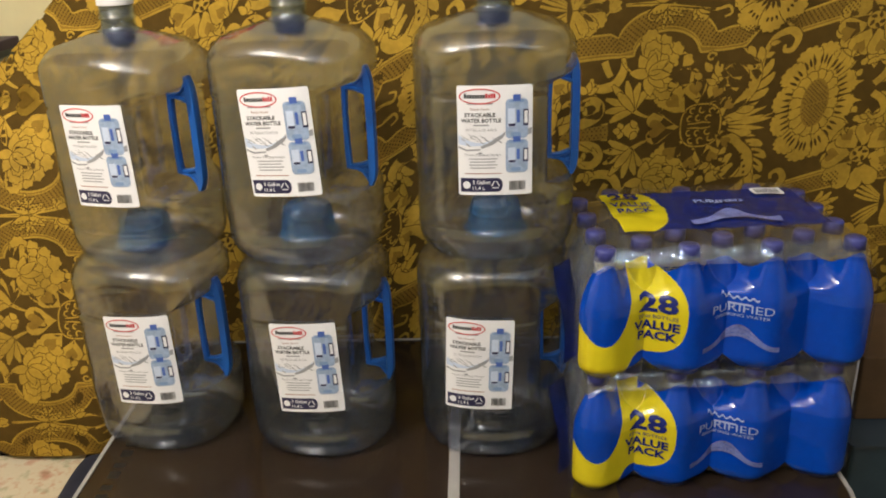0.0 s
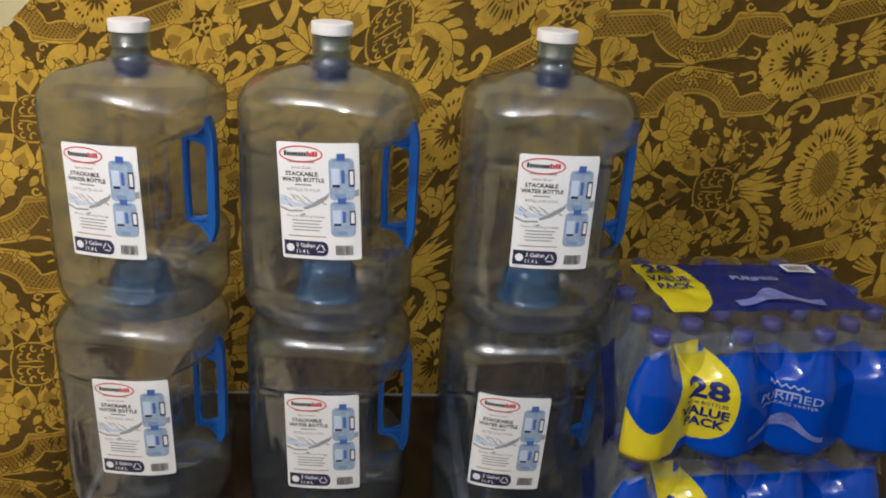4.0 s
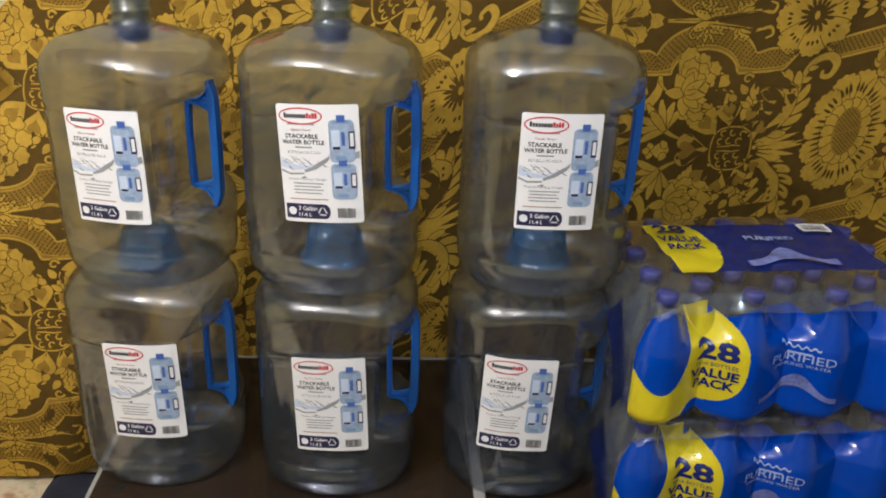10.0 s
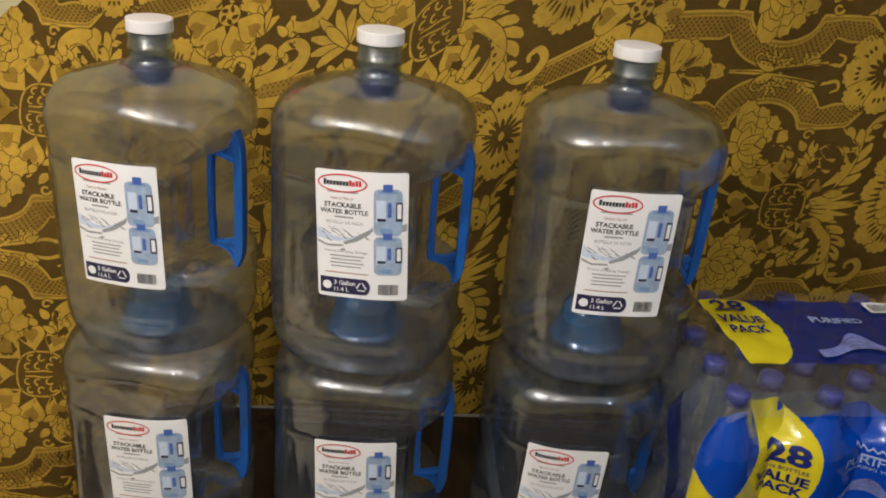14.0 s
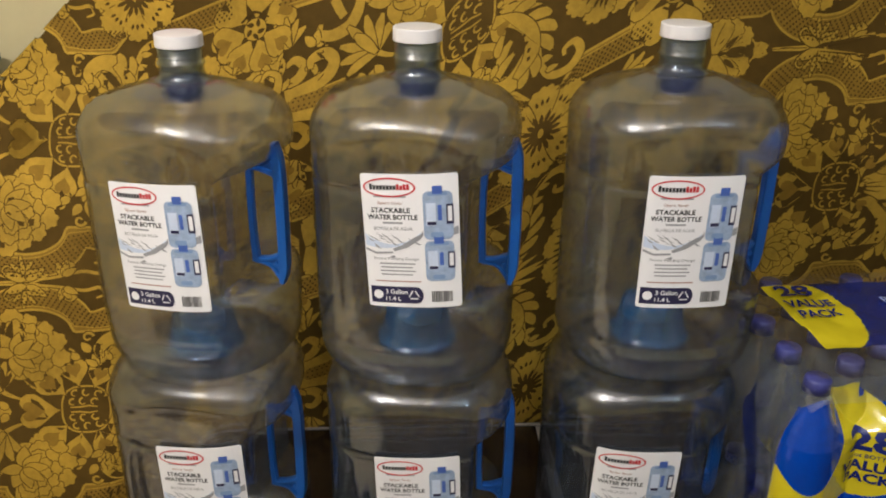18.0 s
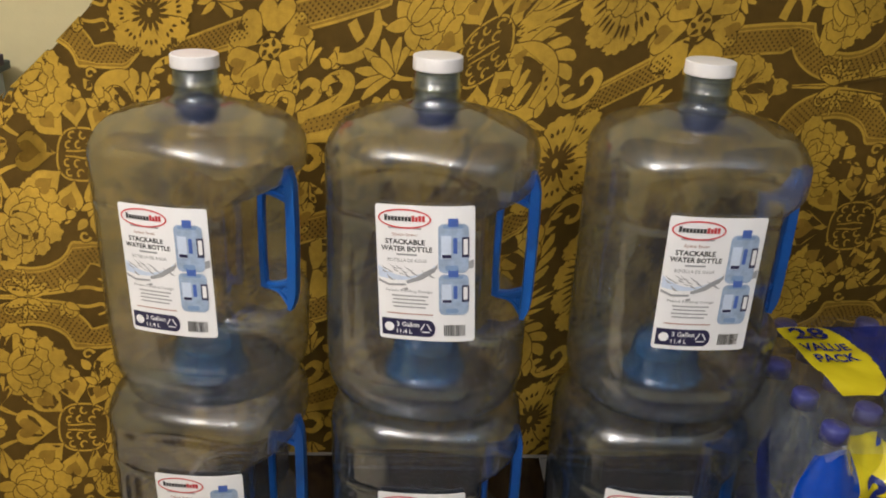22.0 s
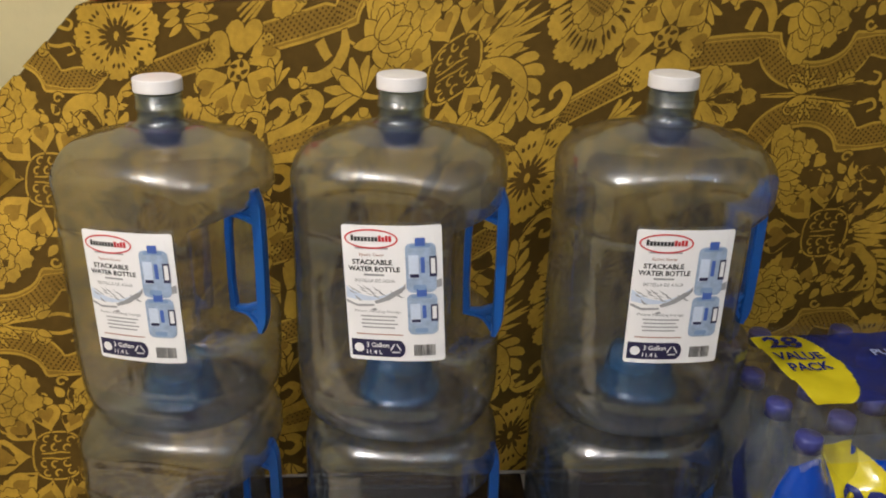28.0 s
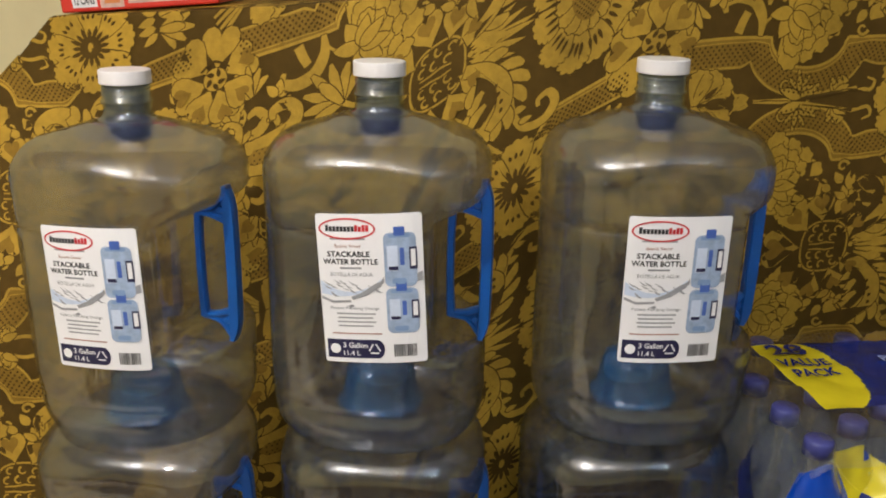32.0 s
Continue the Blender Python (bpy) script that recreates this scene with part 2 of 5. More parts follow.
M = {
    "wall": plain("cream wall paint", (0.78, 0.69, 0.40), 0.8, vary=0.05, scale=4, bump=0.15, bump_scale=120),
    "floor": plain("dark carpet", (0.12, 0.08, 0.05), 0.95, vary=0.3, scale=12, bump=0.6, bump_scale=500),
    "ceiling": plain("ceiling paint", (0.75, 0.72, 0.66), 0.9, vary=0.04, scale=5),
    "table": plain("dark brown laminate", (0.024, 0.0155, 0.011), 0.12, vary=0.2, scale=8, bump=0.05, bump_scale=900),
    "trim": plain("grey edge moulding", (0.33, 0.31, 0.29), 0.45, vary=0.1, scale=20),
    "steel": plain("painted steel", (0.05, 0.045, 0.04), 0.4, metal=0.6),
    "ground": plain("dark brown damask ground", (0.088, 0.050, 0.008), 0.8, vary=0.25, scale=6, bump=0.35, bump_scale=700, spec=0.15),
    "gold": plain("gold damask thread", (0.43, 0.262, 0.026), 0.6, vary=0.28, scale=13, bump=0.6, bump_scale=600, spec=0.2),
    "pet": clear_plastic("clear moulded bottle plastic", (0.875, 0.912, 0.99), rough=0.035, wave=0.42, wave_scale=20.0, gloss_rough=0.012, bend_share=0.38, haze=0.030, shine_share=0.13),
    "pet_inside": clear_plastic("inner face of the bottle plastic", (0.97, 0.972, 0.98), bend_share=0.0, haze=0.010, wave=0.45, wave_scale=26.0, relief=0.008, gloss_rough=0.012, shine_share=0.085),
    "cup": clear_film("blue tinted cup plastic", (0.16, 0.55, 0.80), 0.20, 0.05, 30, 0.35, haze=0.50, cloud_colour=(0.004, 0.19, 0.50)),
    "clear_cup": clear_film("clear cup plastic", (0.78, 0.84, 0.90), 0.16, 0.06, 40, 0.2, haze=0.06, cloud_colour=(0.30, 0.36, 0.45)),
    # violet film colour that stands in for the reflection in the bottle shoulder
    "flange": clear_film("violet tint for the shoulder reflection", (0.62, 0.62, 0.86), 0.05, 0.08, 40, 0.2, haze=0.10, cloud_colour=(0.10, 0.10, 0.32)),
    "collar": clear_film("dark blue sleeve plastic", (0.06, 0.12, 0.42), 0.04, 0.08, 40, 0.1, haze=0.6, cloud_colour=(0.010, 0.018, 0.12)),
    "netting": plain("netted damask weave", (0.26, 0.150, 0.018), 0.7, vary=0.25, scale=13, bump=0.6, bump_scale=500, spec=0.15),
    "neck": clear_plastic("blue tinted neck plastic", (0.74, 0.81, 0.89), bend_share=0.1, wave=0.15, haze=0.03, shine_share=0.14),
    "handle": plain("blue moulded plastic", (0.012, 0.090, 0.35), 0.32, vary=0.1),
    "cap": plain("white cap plastic", (0.70, 0.67, 0.67), 0.4, vary=0.04, scale=40),
    "paper": plain("white label paper", (0.80, 0.79, 0.81), 0.45, vary=0.03, scale=10),
    "navy": plain("navy ink", (0.018, 0.016, 0.06), 0.45),
    "grey_ink": plain("grey ink", (0.30, 0.30, 0.32), 0.5),
    "black_ink": plain("black ink", (0.03, 0.03, 0.035), 0.5),
    "red_ink": plain("red ink", (0.55, 0.03, 0.04), 0.45),
    "sky_ink": plain("pale blue ink", (0.31, 0.39, 0.54), 0.45, vary=0.2, scale=120),
    "brown_ink": plain("red brown ink", (0.36, 0.16, 0.12), 0.5),
    "mid_ink": plain("grey blue ink", (0.20, 0.30, 0.50), 0.45),
    "pale_ink": plain("very pale blue ink", (0.55, 0.62, 0.76), 0.45),
    "blue_ink": plain("mid blue ink", (0.06, 0.12, 0.42), 0.45),
    "small_cap": plain("violet blue cap", (0.045, 0.05, 0.21), 0.35),
    "small_pet": clear_film("thin bottle plastic", (0.93, 0.95, 0.97), 0.06, 0.05, 40, 0.2, haze=0.09),
    "film": clear_film("clear shrink film", (0.93, 0.94, 0.96), 0.06, 0.05, haze=0.045, wave=0.5, cloud_colour=(0.45, 0.46, 0.54)),
    "film_slack": clear_film("slack blue printed film", (0.06, 0.10, 0.42), 0.07, 0.14, 25, 0.8, haze=0.50, cloud_colour=(0.010, 0.035, 0.30)),
    "film_blue": plain("printed blue film", (0.001, 0.052, 0.42), 0.07, vary=0.15, scale=10, bump=0.45, bump_scale=45, spec=0.6),
    "film_yellow": plain("printed yellow film", (0.66, 0.55, 0.01), 0.13, vary=0.06, scale=10, bump=0.3, bump_scale=45, spec=0.8),
    "film_navy": plain("dark blue print", (0.012, 0.02, 0.14), 0.25),
    "film_white": plain("white print", (0.34, 0.42, 0.66), 0.3),
    "film_swoosh": plain("pale blue print", (0.17, 0.20, 0.48), 0.2, vary=0.5, scale=40),
    "floral": floral_cotton(),
    "navy_cloth": plain("navy cloth", (0.014, 0.016, 0.032), 0.9, vary=0.3, bump=0.4, bump_scale=500),
    "table_mark": plain("worn dark print", (0.009, 0.007, 0.006), 0.5),
    "teal_box": plain("blue grey plastic", (0.035, 0.062, 0.085), 0.45, vary=0.15),
    "card": plain("brown cardboard", (0.12, 0.068, 0.032), 0.85, vary=0.15),
    "red_card": plain("red printed carton", (0.62, 0.035, 0.018), 0.4, vary=0.06),
    "lid_edge": plain("pale blue grey plastic", (0.045, 0.062, 0.080), 0.5),
    "pale_card": plain("pale printed card", (0.62, 0.42, 0.36), 0.45, vary=0.25, scale=60),
    "orange_ink": plain("orange print", (0.6, 0.22, 0.06), 0.5),
    "tote": plain("milky blue plastic", (0.34, 0.40, 0.46), 0.35, vary=0.15, scale=9),
    "purple": plain("dark purple box", (0.03, 0.012, 0.05), 0.5),
    "bag": clear_film("clear bag film", (0.72, 0.75, 0.82), 0.2, 0.2),
}


def part(name, bm, mat, parent=None, label="", smooth=False):
    """Links a bmesh as one mesh object, under a thing or a part where one is given."""
    me = bpy.data.meshes.new(name)
    if smooth:
        for f in bm.faces:
            f.smooth = True
    bm.normal_update()
    bm.to_mesh(me)
    bm.free()
    for one in (mat if isinstance(mat, (list, tuple)) else [mat]):
        me.materials.append(M[one])
    ob = new(name, me)
    if parent:
        ob.parent = parent
    if label:
        ob["label"] = label
    return ob


def empty(name, place=(0, 0, 0), turn=0.0, **tags):
    ob = new(name)
    ob.matrix_basis = pose(*place, 0, 0, turn)
    return tagged(ob, **tags)


def box(bm, x0, x1, y0, y1, z0, z1, bevel=0.0):
    made = bmesh.ops.create_cube(bm, size=1.0)["verts"]
    for v in made:
        v.co = Vector((x0 + (v.co.x + 0.5) * (x1 - x0), y0 + (v.co.y + 0.5) * (y1 - y0), z0 + (v.co.z + 0.5) * (z1 - z0)))
    if bevel:
        edges = {e for v in made for e in v.link_edges}
        bmesh.ops.bevel(bm, geom=list(edges), offset=bevel, segments=2, affect="EDGES", profile=0.5)


def one_box(*a, bevel=0.0):
    bm = bmesh.new()
    box(bm, *a, bevel=bevel)
    return bm


def spin(profile, n=32, bm=None, centre=(0, 0)):
    """A turned form from (radius, height) pairs; radius 0 closes it."""
    bm = bm or bmesh.new()
    rings = []
    for r, z in profile:
        if r <= 1e-6:
            rings.append([bm.verts.new((centre[0], centre[1], z))])
        else:
            rings.append([bm.verts.new((centre[0] + r * math.cos(2 * math.pi * k / n), centre[1] + r * math.sin(2 * math.pi * k / n), z)) for k in range(n)])
    for a, b in zip(rings, rings[1:]):
        for k in range(n):
            if len(a) == 1 and len(b) == 1:
                continue
            if len(a) == 1:
                bm.faces.new((a[0], b[(k + 1) % n], b[k]))
            elif len(b) == 1:
                bm.faces.new((a[k], a[(k + 1) % n], b[0]))
            else:
                bm.faces.new((a[k], a[(k + 1) % n], b[(k + 1) % n], b[k]))
    return bm


def smooth_step(a, b, x):
    t = min(1.0, max(0.0, (x - a) / (b - a)))
    return t * t * (3 - 2 * t)


# ---- the room that closes the place ----
TABLE = 0.758
tagged(part("floor", one_box(-2.6, 2.6, -2.6, 2.25, -0.1, 0.0), "floor"), "dark brown carpeted floor under the table", "floor", kind="structure")
tagged(part("ceiling", one_box(-2.6, 2.6, -2.6, 2.25, 2.45, 2.55), "ceiling"), "off-white painted ceiling", "ceiling", kind="structure")
tagged(part("wall_north", one_box(-2.6, 2.6, 2.15, 2.25, 0, 2.45), "wall"), "cream painted wall behind the draped cloth", "wall", kind="structure")
tagged(part("wall_south", one_box(-2.6, 2.6, -2.7, -2.6, 0, 2.45), "wall"), "cream painted wall", "wall", kind="structure")
tagged(part("wall_west", one_box(-2.7, -2.6, -2.6, 2.25, 0, 2.45), "wall"), "cream painted wall", "wall", kind="structure")
tagged(part("wall_east", one_box(2.6, 2.7, -2.6, 2.25, 0, 2.45), "wall"), "cream painted wall", "wall", kind="structure")

# ---- the folding table ----
TX0, TX1, TY0, TY1 = -0.578, 0.572, 1.03, 1.575


def rounded_rect(x0, x1, y0, y1, r, n=6):
    pts = []
    for cx, cy, a0 in ((x1 - r, y1 - r, 0), (x0 + r, y1 - r, 90), (x0 + r, y0 + r, 180), (x1 - r, y0 + r, 270)):
        for k in range(n + 1):
            a = radians(a0 + 90 * k / n)
            pts.append((cx + r * math.cos(a), cy + r * math.sin(a)))
    return pts


def slab(outline, z0, z1, bm=None):
    bm = bm or bmesh.new()
    lo, hi = [bm.verts.new((x, y, z0)) for x, y in outline], [bm.verts.new((x, y, z1)) for x, y in outline]
    bm.faces.new(hi)
    bm.faces.new(lo[::-1])
    n = len(lo)
    for k in range(n):
        bm.faces.new((lo[k], lo[(k + 1) % n], hi[(k + 1) % n], hi[k]))
    return bm


def rim(outer, inner, z0, z1, bm=None):
    bm = bm or bmesh.new()
    rings = [[bm.verts.new((x, y, z)) for x, y in o] for o, z in ((outer, z0), (outer, z1), (inner, z1), (inner, z0))]
    n = len(outer)
    for a, b in zip(rings, rings[1:] + rings[:1]):
        for k in range(n):
            bm.faces.new((a[k], a[(k + 1) % n], b[(k + 1) % n], b[k]))
    return bm


table = empty("folding_table", (0, 0, 0), label="dark brown folding table with grey edge trim and centre strip", category="table")
part("tabletop", slab(rounded_rect(TX0 + 0.006, TX1 - 0.006, TY0 + 0.006, TY1 - 0.006, 0.054), TABLE - 0.03, TABLE), "table", table)
part("edge_trim", rim(rounded_rect(TX0, TX1, TY0, TY1, 0.060), rounded_rect(TX0 + 0.006, TX1 - 0.006, TY0 + 0.006, TY1 - 0.006, 0.054), TABLE - 0.034, TABLE + 0.002), "trim", table, "light grey moulded edge trim")
part("centre_strip", one_box(-0.0155, 0.0015, TY0 + 0.008, TY1 - 0.008, TABLE - 0.002, TABLE + 0.0012, bevel=0.0008), "trim", table, "light grey strip over the fold")
for x in (TX0 + 0.06, TX1 - 0.06):
    for y in (TY0 + 0.06, TY1 - 0.06):
        part("leg", spin([(0, 0), (0.013, 0), (0.013, TABLE - 0.032), (0, TABLE - 0.032)], 16), "steel", table).location = (x, y, 0)
for k in range(7):
    w = 0.012 if k % 2 else 0.018
    part("worn_letter", one_box(-0.545, -0.527, 1.080 + 0.028 * k, 1.080 + 0.028 * k + w, TABLE, TABLE + 0.0005), "table_mark", table, "faint dark mark of worn lettering")

# ---- the damask cloth draped over a tall stack ----
CLOTH_TOP = 1.485


def cloth_top(x):
    """The upper fold climbs a little towards the right."""
    return CLOTH_TOP + 0.080 * (x + 0.66)


def cloth_y(x, z):
    """How far back the hanging cloth lies at a place on its face."""
    y = 1.572 + 0.05 * max(0.0, z - 1.28) - 0.10 * smooth_step(1.10, 0.58, z) * smooth_step(-0.60, -0.72, x)
    y += 0.36 * max(0.0, -0.35 - x) * smooth_step(1.0, 1.45, z)
    y += 0.010 * math.sin(3.1 * x + 1.3 * z) * smooth_step(1.5, 1.1, z) + 0.006 * math.sin(5.3 * x - 2.0 * z + 1.0) + 0.008
    y += 0.035 * smooth_step(0.2, 0.5, x)
    return y


def cloth_left(z):
    """The cloth's slanting left border."""
    return -0.688 - 1.05 * max(0.0, CLOTH_TOP - z) if z > 1.05 else -0.688 - 1.05 * (CLOTH_TOP - 1.05)


def cloth_bottom(x):
    return 0.556 + 0.75 * max(0.0, -0.90 - x) ** 1.1 + 0.10 * max(0.0, x + 0.80) * smooth_step(-0.6, -0.7, x) - 0.10 * smooth_step(-0.7, -0.4, x)


cloth = empty("draped_cloth", (0, 1.6, 0.45), label="gold and dark brown damask cloth draped over a tall stack", category="cloth")
bm = bmesh.new()
NX, NZ = 240, 130
grid = []
for j in range(NZ + 1):
    row = []
    for i in range(NX + 1):
        z0 = 0.556 + (CLOTH_TOP - 0.556) * j / NZ
        xl = cloth_left(z0)
        x = xl + (1.75 - xl) * i / NX
        z = cloth_bottom(x) + (cloth_top(x) - cloth_bottom(x)) * j / NZ
        row.append(bm.verts.new((x, cloth_y(x, z) - 1.6, z - 0.45)))
    grid.append(row)
for k in range(1, 9):
    row = []
    for i in range(NX + 1):
        x = -0.688 + (1.75 + 0.688) * i / NX
        a = min(1.0, k / 4) * math.pi / 2
        d = 0.02 * math.sin(a) + max(0, k - 4) * 0.09
        row.append(bm.verts.new((x, cloth_y(x, cloth_top(x)) - 1.6 + d, cloth_top(x) - 0.45)))
    grid.append(row)
for a, b in zip(grid, grid[1:]):
    for i in range(NX):
        bm.faces.new((a[i], a[i + 1], b[i + 1], b[i]))
part("ground_weave", bm, "ground", cloth, smooth=True)
tagged(part("covered_stack", one_box(-0.60, 1.74, 1.74, 2.12, 0, CLOTH_TOP - 0.03), "card"), "stacked cardboard under the draped cloth", "box stack")



# woven motifs: drawn flat in (u, v), laid onto the face of the cloth
def tear(cx, cz, ang, length, width, n=7, tip=0.0):
    """A petal that starts at (cx, cz) and points along ang."""
    ca, sa = math.cos(ang), math.sin(ang)
    up, down = [], []
    for k in range(n + 1):
        s = k / n
        w = width * 0.64 * math.sin(math.pi * s ** 0.75) ** 0.8 if 0 < s < 1 else 0.0
        up.append((s * length, w))
        down.append((s * length - tip * w, -w))
    return [(cx + a * ca - b * sa, cz + a * sa + b * ca) for a, b in up + down[-2:0:-1]]


def curve(pts, n=6):
    """A smooth line through a few points."""
    ends = [tuple(2 * a - b for a, b in zip(pts[0], pts[1])), *pts, tuple(2 * a - b for a, b in zip(pts[-1], pts[-2]))]
    out = []
    for p, q, r, s in zip(ends, ends[1:], ends[2:], ends[3:]):
        for k in range(n):
            t = k / n
            out.append(tuple(0.5 * (2 * b + (c - a) * t + (2 * a - 5 * b + 4 * c - d) * t * t + (3 * b - a - 3 * c + d) * t ** 3) for a, b, c, d in zip(p, q, r, s)))
    return out + [tuple(pts[-1])]


def stroke(pts, *widths):
    """A band along a line of points; its widths are spread evenly over the line."""
    left, right = [], []
    last = len(pts) - 1
    for k, (x, z) in enumerate(pts):
        a, b = pts[max(0, k - 1)], pts[min(last, k + 1)]
        d = math.hypot(b[0] - a[0], b[1] - a[1]) or 1.0
        nx, nz = -(b[1] - a[1]) / d, (b[0] - a[0]) / d
        s = k / last * (len(widths) - 1)
        i = min(int(s), len(widths) - 2)
        w = (widths[i] + (widths[i + 1] - widths[i]) * (s - i)) / 2
        left.append((x + nx * w, z + nz * w))
        right.append((x - nx * w, z - nz * w))
    return left + right[::-1]


def curl(cx, cz, r, a0, turns, grow=0.35, n=16):
    """Points of a spiral that winds inwards."""
    return [(cx + r * (1 - (1 - grow) * k / n) * math.cos(a0 + 2 * math.pi * turns * k / n), cz + r * (1 - (1 - grow) * k / n) * math.sin(a0 + 2 * math.pi * turns * k / n)) for k in range(n + 1)]


def petal(cx, cz, ang, length, width, bumps=3, frill=0.10, n=15):
    """A broad petal with a frilled outer edge, its root at (cx, cz)."""
    ca, sa = math.cos(ang), math.sin(ang)
    out = [(0.0, -width * 0.12), (0.0, width * 0.12)]
    side = [(0.30, 0.33), (0.55, 0.46), (0.72, 0.50)]
    out += [(length * a, width * b) for a, b in side]
    for k in range(n + 1):
        s = k / n
        a = math.pi / 2 - math.pi * s
        r = 1.0 - frill * (1 - abs(math.sin(math.pi * bumps * s)))
        out.append((length * (0.72 + 0.28 * math.cos(a) * r), width * 0.5 * math.sin(a) * r))
    out += [(length * a, -width * b) for a, b in side[::-1]]
    return [(cx + a * ca - b * sa, cz + a * sa + b * ca) for a, b in out]


def heart(cx, cz, ang, size, width=0.9):
    """Outline of a heart-shaped petal whose point is at (cx, cz)."""
    ca, sa = math.cos(ang), math.sin(ang)
    out = []
    for k in range(22):
        t = math.pi + 2 * math.pi * k / 22
        a = (13 * math.cos(t) - 5 * math.cos(2 * t) - 2 * math.cos(3 * t) - math.cos(4 * t) + 17) / 29 * size
        b = 16 * math.sin(t) ** 3 / 32 * size * width
        out.append((cx + a * ca - b * sa, cz + a * sa + b * ca))
    return out


def finger(x, z, ang, length, width, bend):
    """One rounded leaf finger that swings round by bend."""
    pts = []
    for k in range(9):
        pts.append((x, z))
        a = ang + bend * (k / 8) ** 1.5
        x, z = x + length / 8 * math.cos(a), z + length / 8 * math.sin(a)
    return stroke(pts, width * 0.45, width * 0.8, width, width * 0.95, width * 0.35)


def fan_leaf(cx, cz, ang, size, fingers=6, spread=2.0, bend=0.5):
    """A leaf of fingers that fan out of one root, the middle ones longest."""
    out = []
    for k in range(fingers):
        f = k / (fingers - 1) - 0.5
        out.append(finger(cx, cz, ang + spread * f, size * (1 - 0.5 * abs(f)), size * 0.21, bend * (1 if f >= 0 else -1) * abs(f) * 2))
    out.append(finger(cx, cz, ang, size * 0.72, size * 0.24, 0.1))
    return out


def acanthus(rib, w0, w1, lobes, reach, side=1, lean=0.7):
    """A scroll of leaf along a rib, with curling fingers down one side of it."""
    fine = curve(rib)
    out = []
    for k in range(lobes):
        s = (k + 0.5) / lobes
        i = int(s * (len(fine) - 2))
        (x, z), (x2, z2) = fine[i], fine[i + 1]
        a = math.atan2(z2 - z, x2 - x)
        out.append(finger(x, z, a + side * lean, reach * (0.65 + 0.5 * math.sin(math.pi * s)), reach * 0.36, -side * 0.9))
    out.append(stroke(fine, w0, w0 * 1.1, (w0 + w1) / 2, w1, w1 * 0.5))
    return out


def rose(cx, cz, size, ang):
    """A full rose seen from the side; cx, cz is the root of its sepals and ang the way it opens."""
    out = []
    for k in range(7):
        a = ang + 2.5 * (k / 6 - 0.5)
        out.append(petal(cx, cz, a, size * (1.62 + 0.12 * math.cos(3 * a)), size * 0.74, 4, 0.20))
    for k in range(6):
        a = ang + 2.3 * (k / 5 - 0.5)
        out.append(petal(cx, cz, a, size * 1.22, size * 0.62, 3, 0.20))
    for k in range(5):
        a = ang + 2.0 * (k / 4 - 0.5)
        out.append(petal(cx, cz, a, size * 0.92, size * 0.46, 3, 0.20))
    for a, n, w in ((-1.75, 0.80, 0.36), (1.75, 0.80, 0.36), (2.7, 0.72, 0.30), (-1.0, 0.78, 0.30), (1.0, 0.78, 0.30), (-0.35, 0.80, 0.28), (0.35, 0.80, 0.28)):
        out.append(tear(cx, cz, ang + a, n * size, w * size))
    return out


def sunflower(cx, cz, size, n=8):
    """A round flower with ragged petals, each with a small pierced mark, and a dark eye."""
    gold, dark = [], []
    for k in range(n):
        a = 2 * math.pi * k / n
        gold.append(petal(cx + 0.16 * size * math.cos(a), cz + 0.16 * size * math.sin(a), a, (0.88 if k % 2 else 0.80) * size, 0.66 * size, 5, 0.24, 22))
        for d in (-0.15, 0.0, 0.15):
            dark.append(tear(cx + 0.58 * size * math.cos(a + d), cz + 0.58 * size * math.sin(a + d), a + 2.5 * d, 0.13 * size, 0.05 * size))
    for k in range(2 * n):
        a = math.pi * k / n
        dark.append(tear(cx + 0.20 * size * math.cos(a), cz + 0.20 * size * math.sin(a), a, (0.26 if k % 2 else 0.20) * size, 0.07 * size))
    ring = [(cx + 0.24 * size * math.cos(a), cz + 0.24 * size * math.sin(a)) for a in [2 * math.pi * k / 18 for k in range(19)]]
    ring += [(cx + 0.06 * size * math.cos(a), cz + 0.10 * size * math.sin(a)) for a in [2 * math.pi * k / 18 for k in range(18, -1, -1)]]
    dark.append(ring)
    gold.append([(cx + 0.20 * size * math.cos(a), cz + 0.20 * size * math.sin(a)) for a in [2 * math.pi * k / 12 for k in range(12)]])
    return gold, dark


def shrunk(pts, f):
    mx, mz = sum(p[0] for p in pts) / len(pts), sum(p[1] for p in pts) / len(pts)
    return [(mx + (x - mx) * f, mz + (z - mz) * f) for x, z in pts]


def grown(pts, d):
    """An outline set out by d along its normals."""
    area = sum(a[0] * b[1] - b[0] * a[1] for a, b in zip(pts, pts[1:] + pts[:1]))
    sign = 1 if area > 0 else -1
    out = []
    for k, (x, z) in enumerate(pts):
        a, b = pts[k - 1], pts[(k + 1) % len(pts)]
        n = math.hypot(b[0] - a[0], b[1] - a[1]) or 1.0
        out.append((x + sign * d * (b[1] - a[1]) / n, z - sign * d * (b[0] - a[0]) / n))
    return out


def dots(x0, x1, z0, z1, step, size, keep):
    """The dark holes of a netted area, in staggered rows."""
    out, row, z = [], 0, z0
    while z < z1:
        x = x0 + (step / 2 if row % 2 else 0)
        while x < x1:
            if keep(x, z):
                out.append([(x - size, z), (x, z - size), (x + size, z), (x, z + size)])
            x += step
        z += step * 0.62
        row += 1
    return out


PERIOD_U, PERIOD_V = 0.593, 0.444


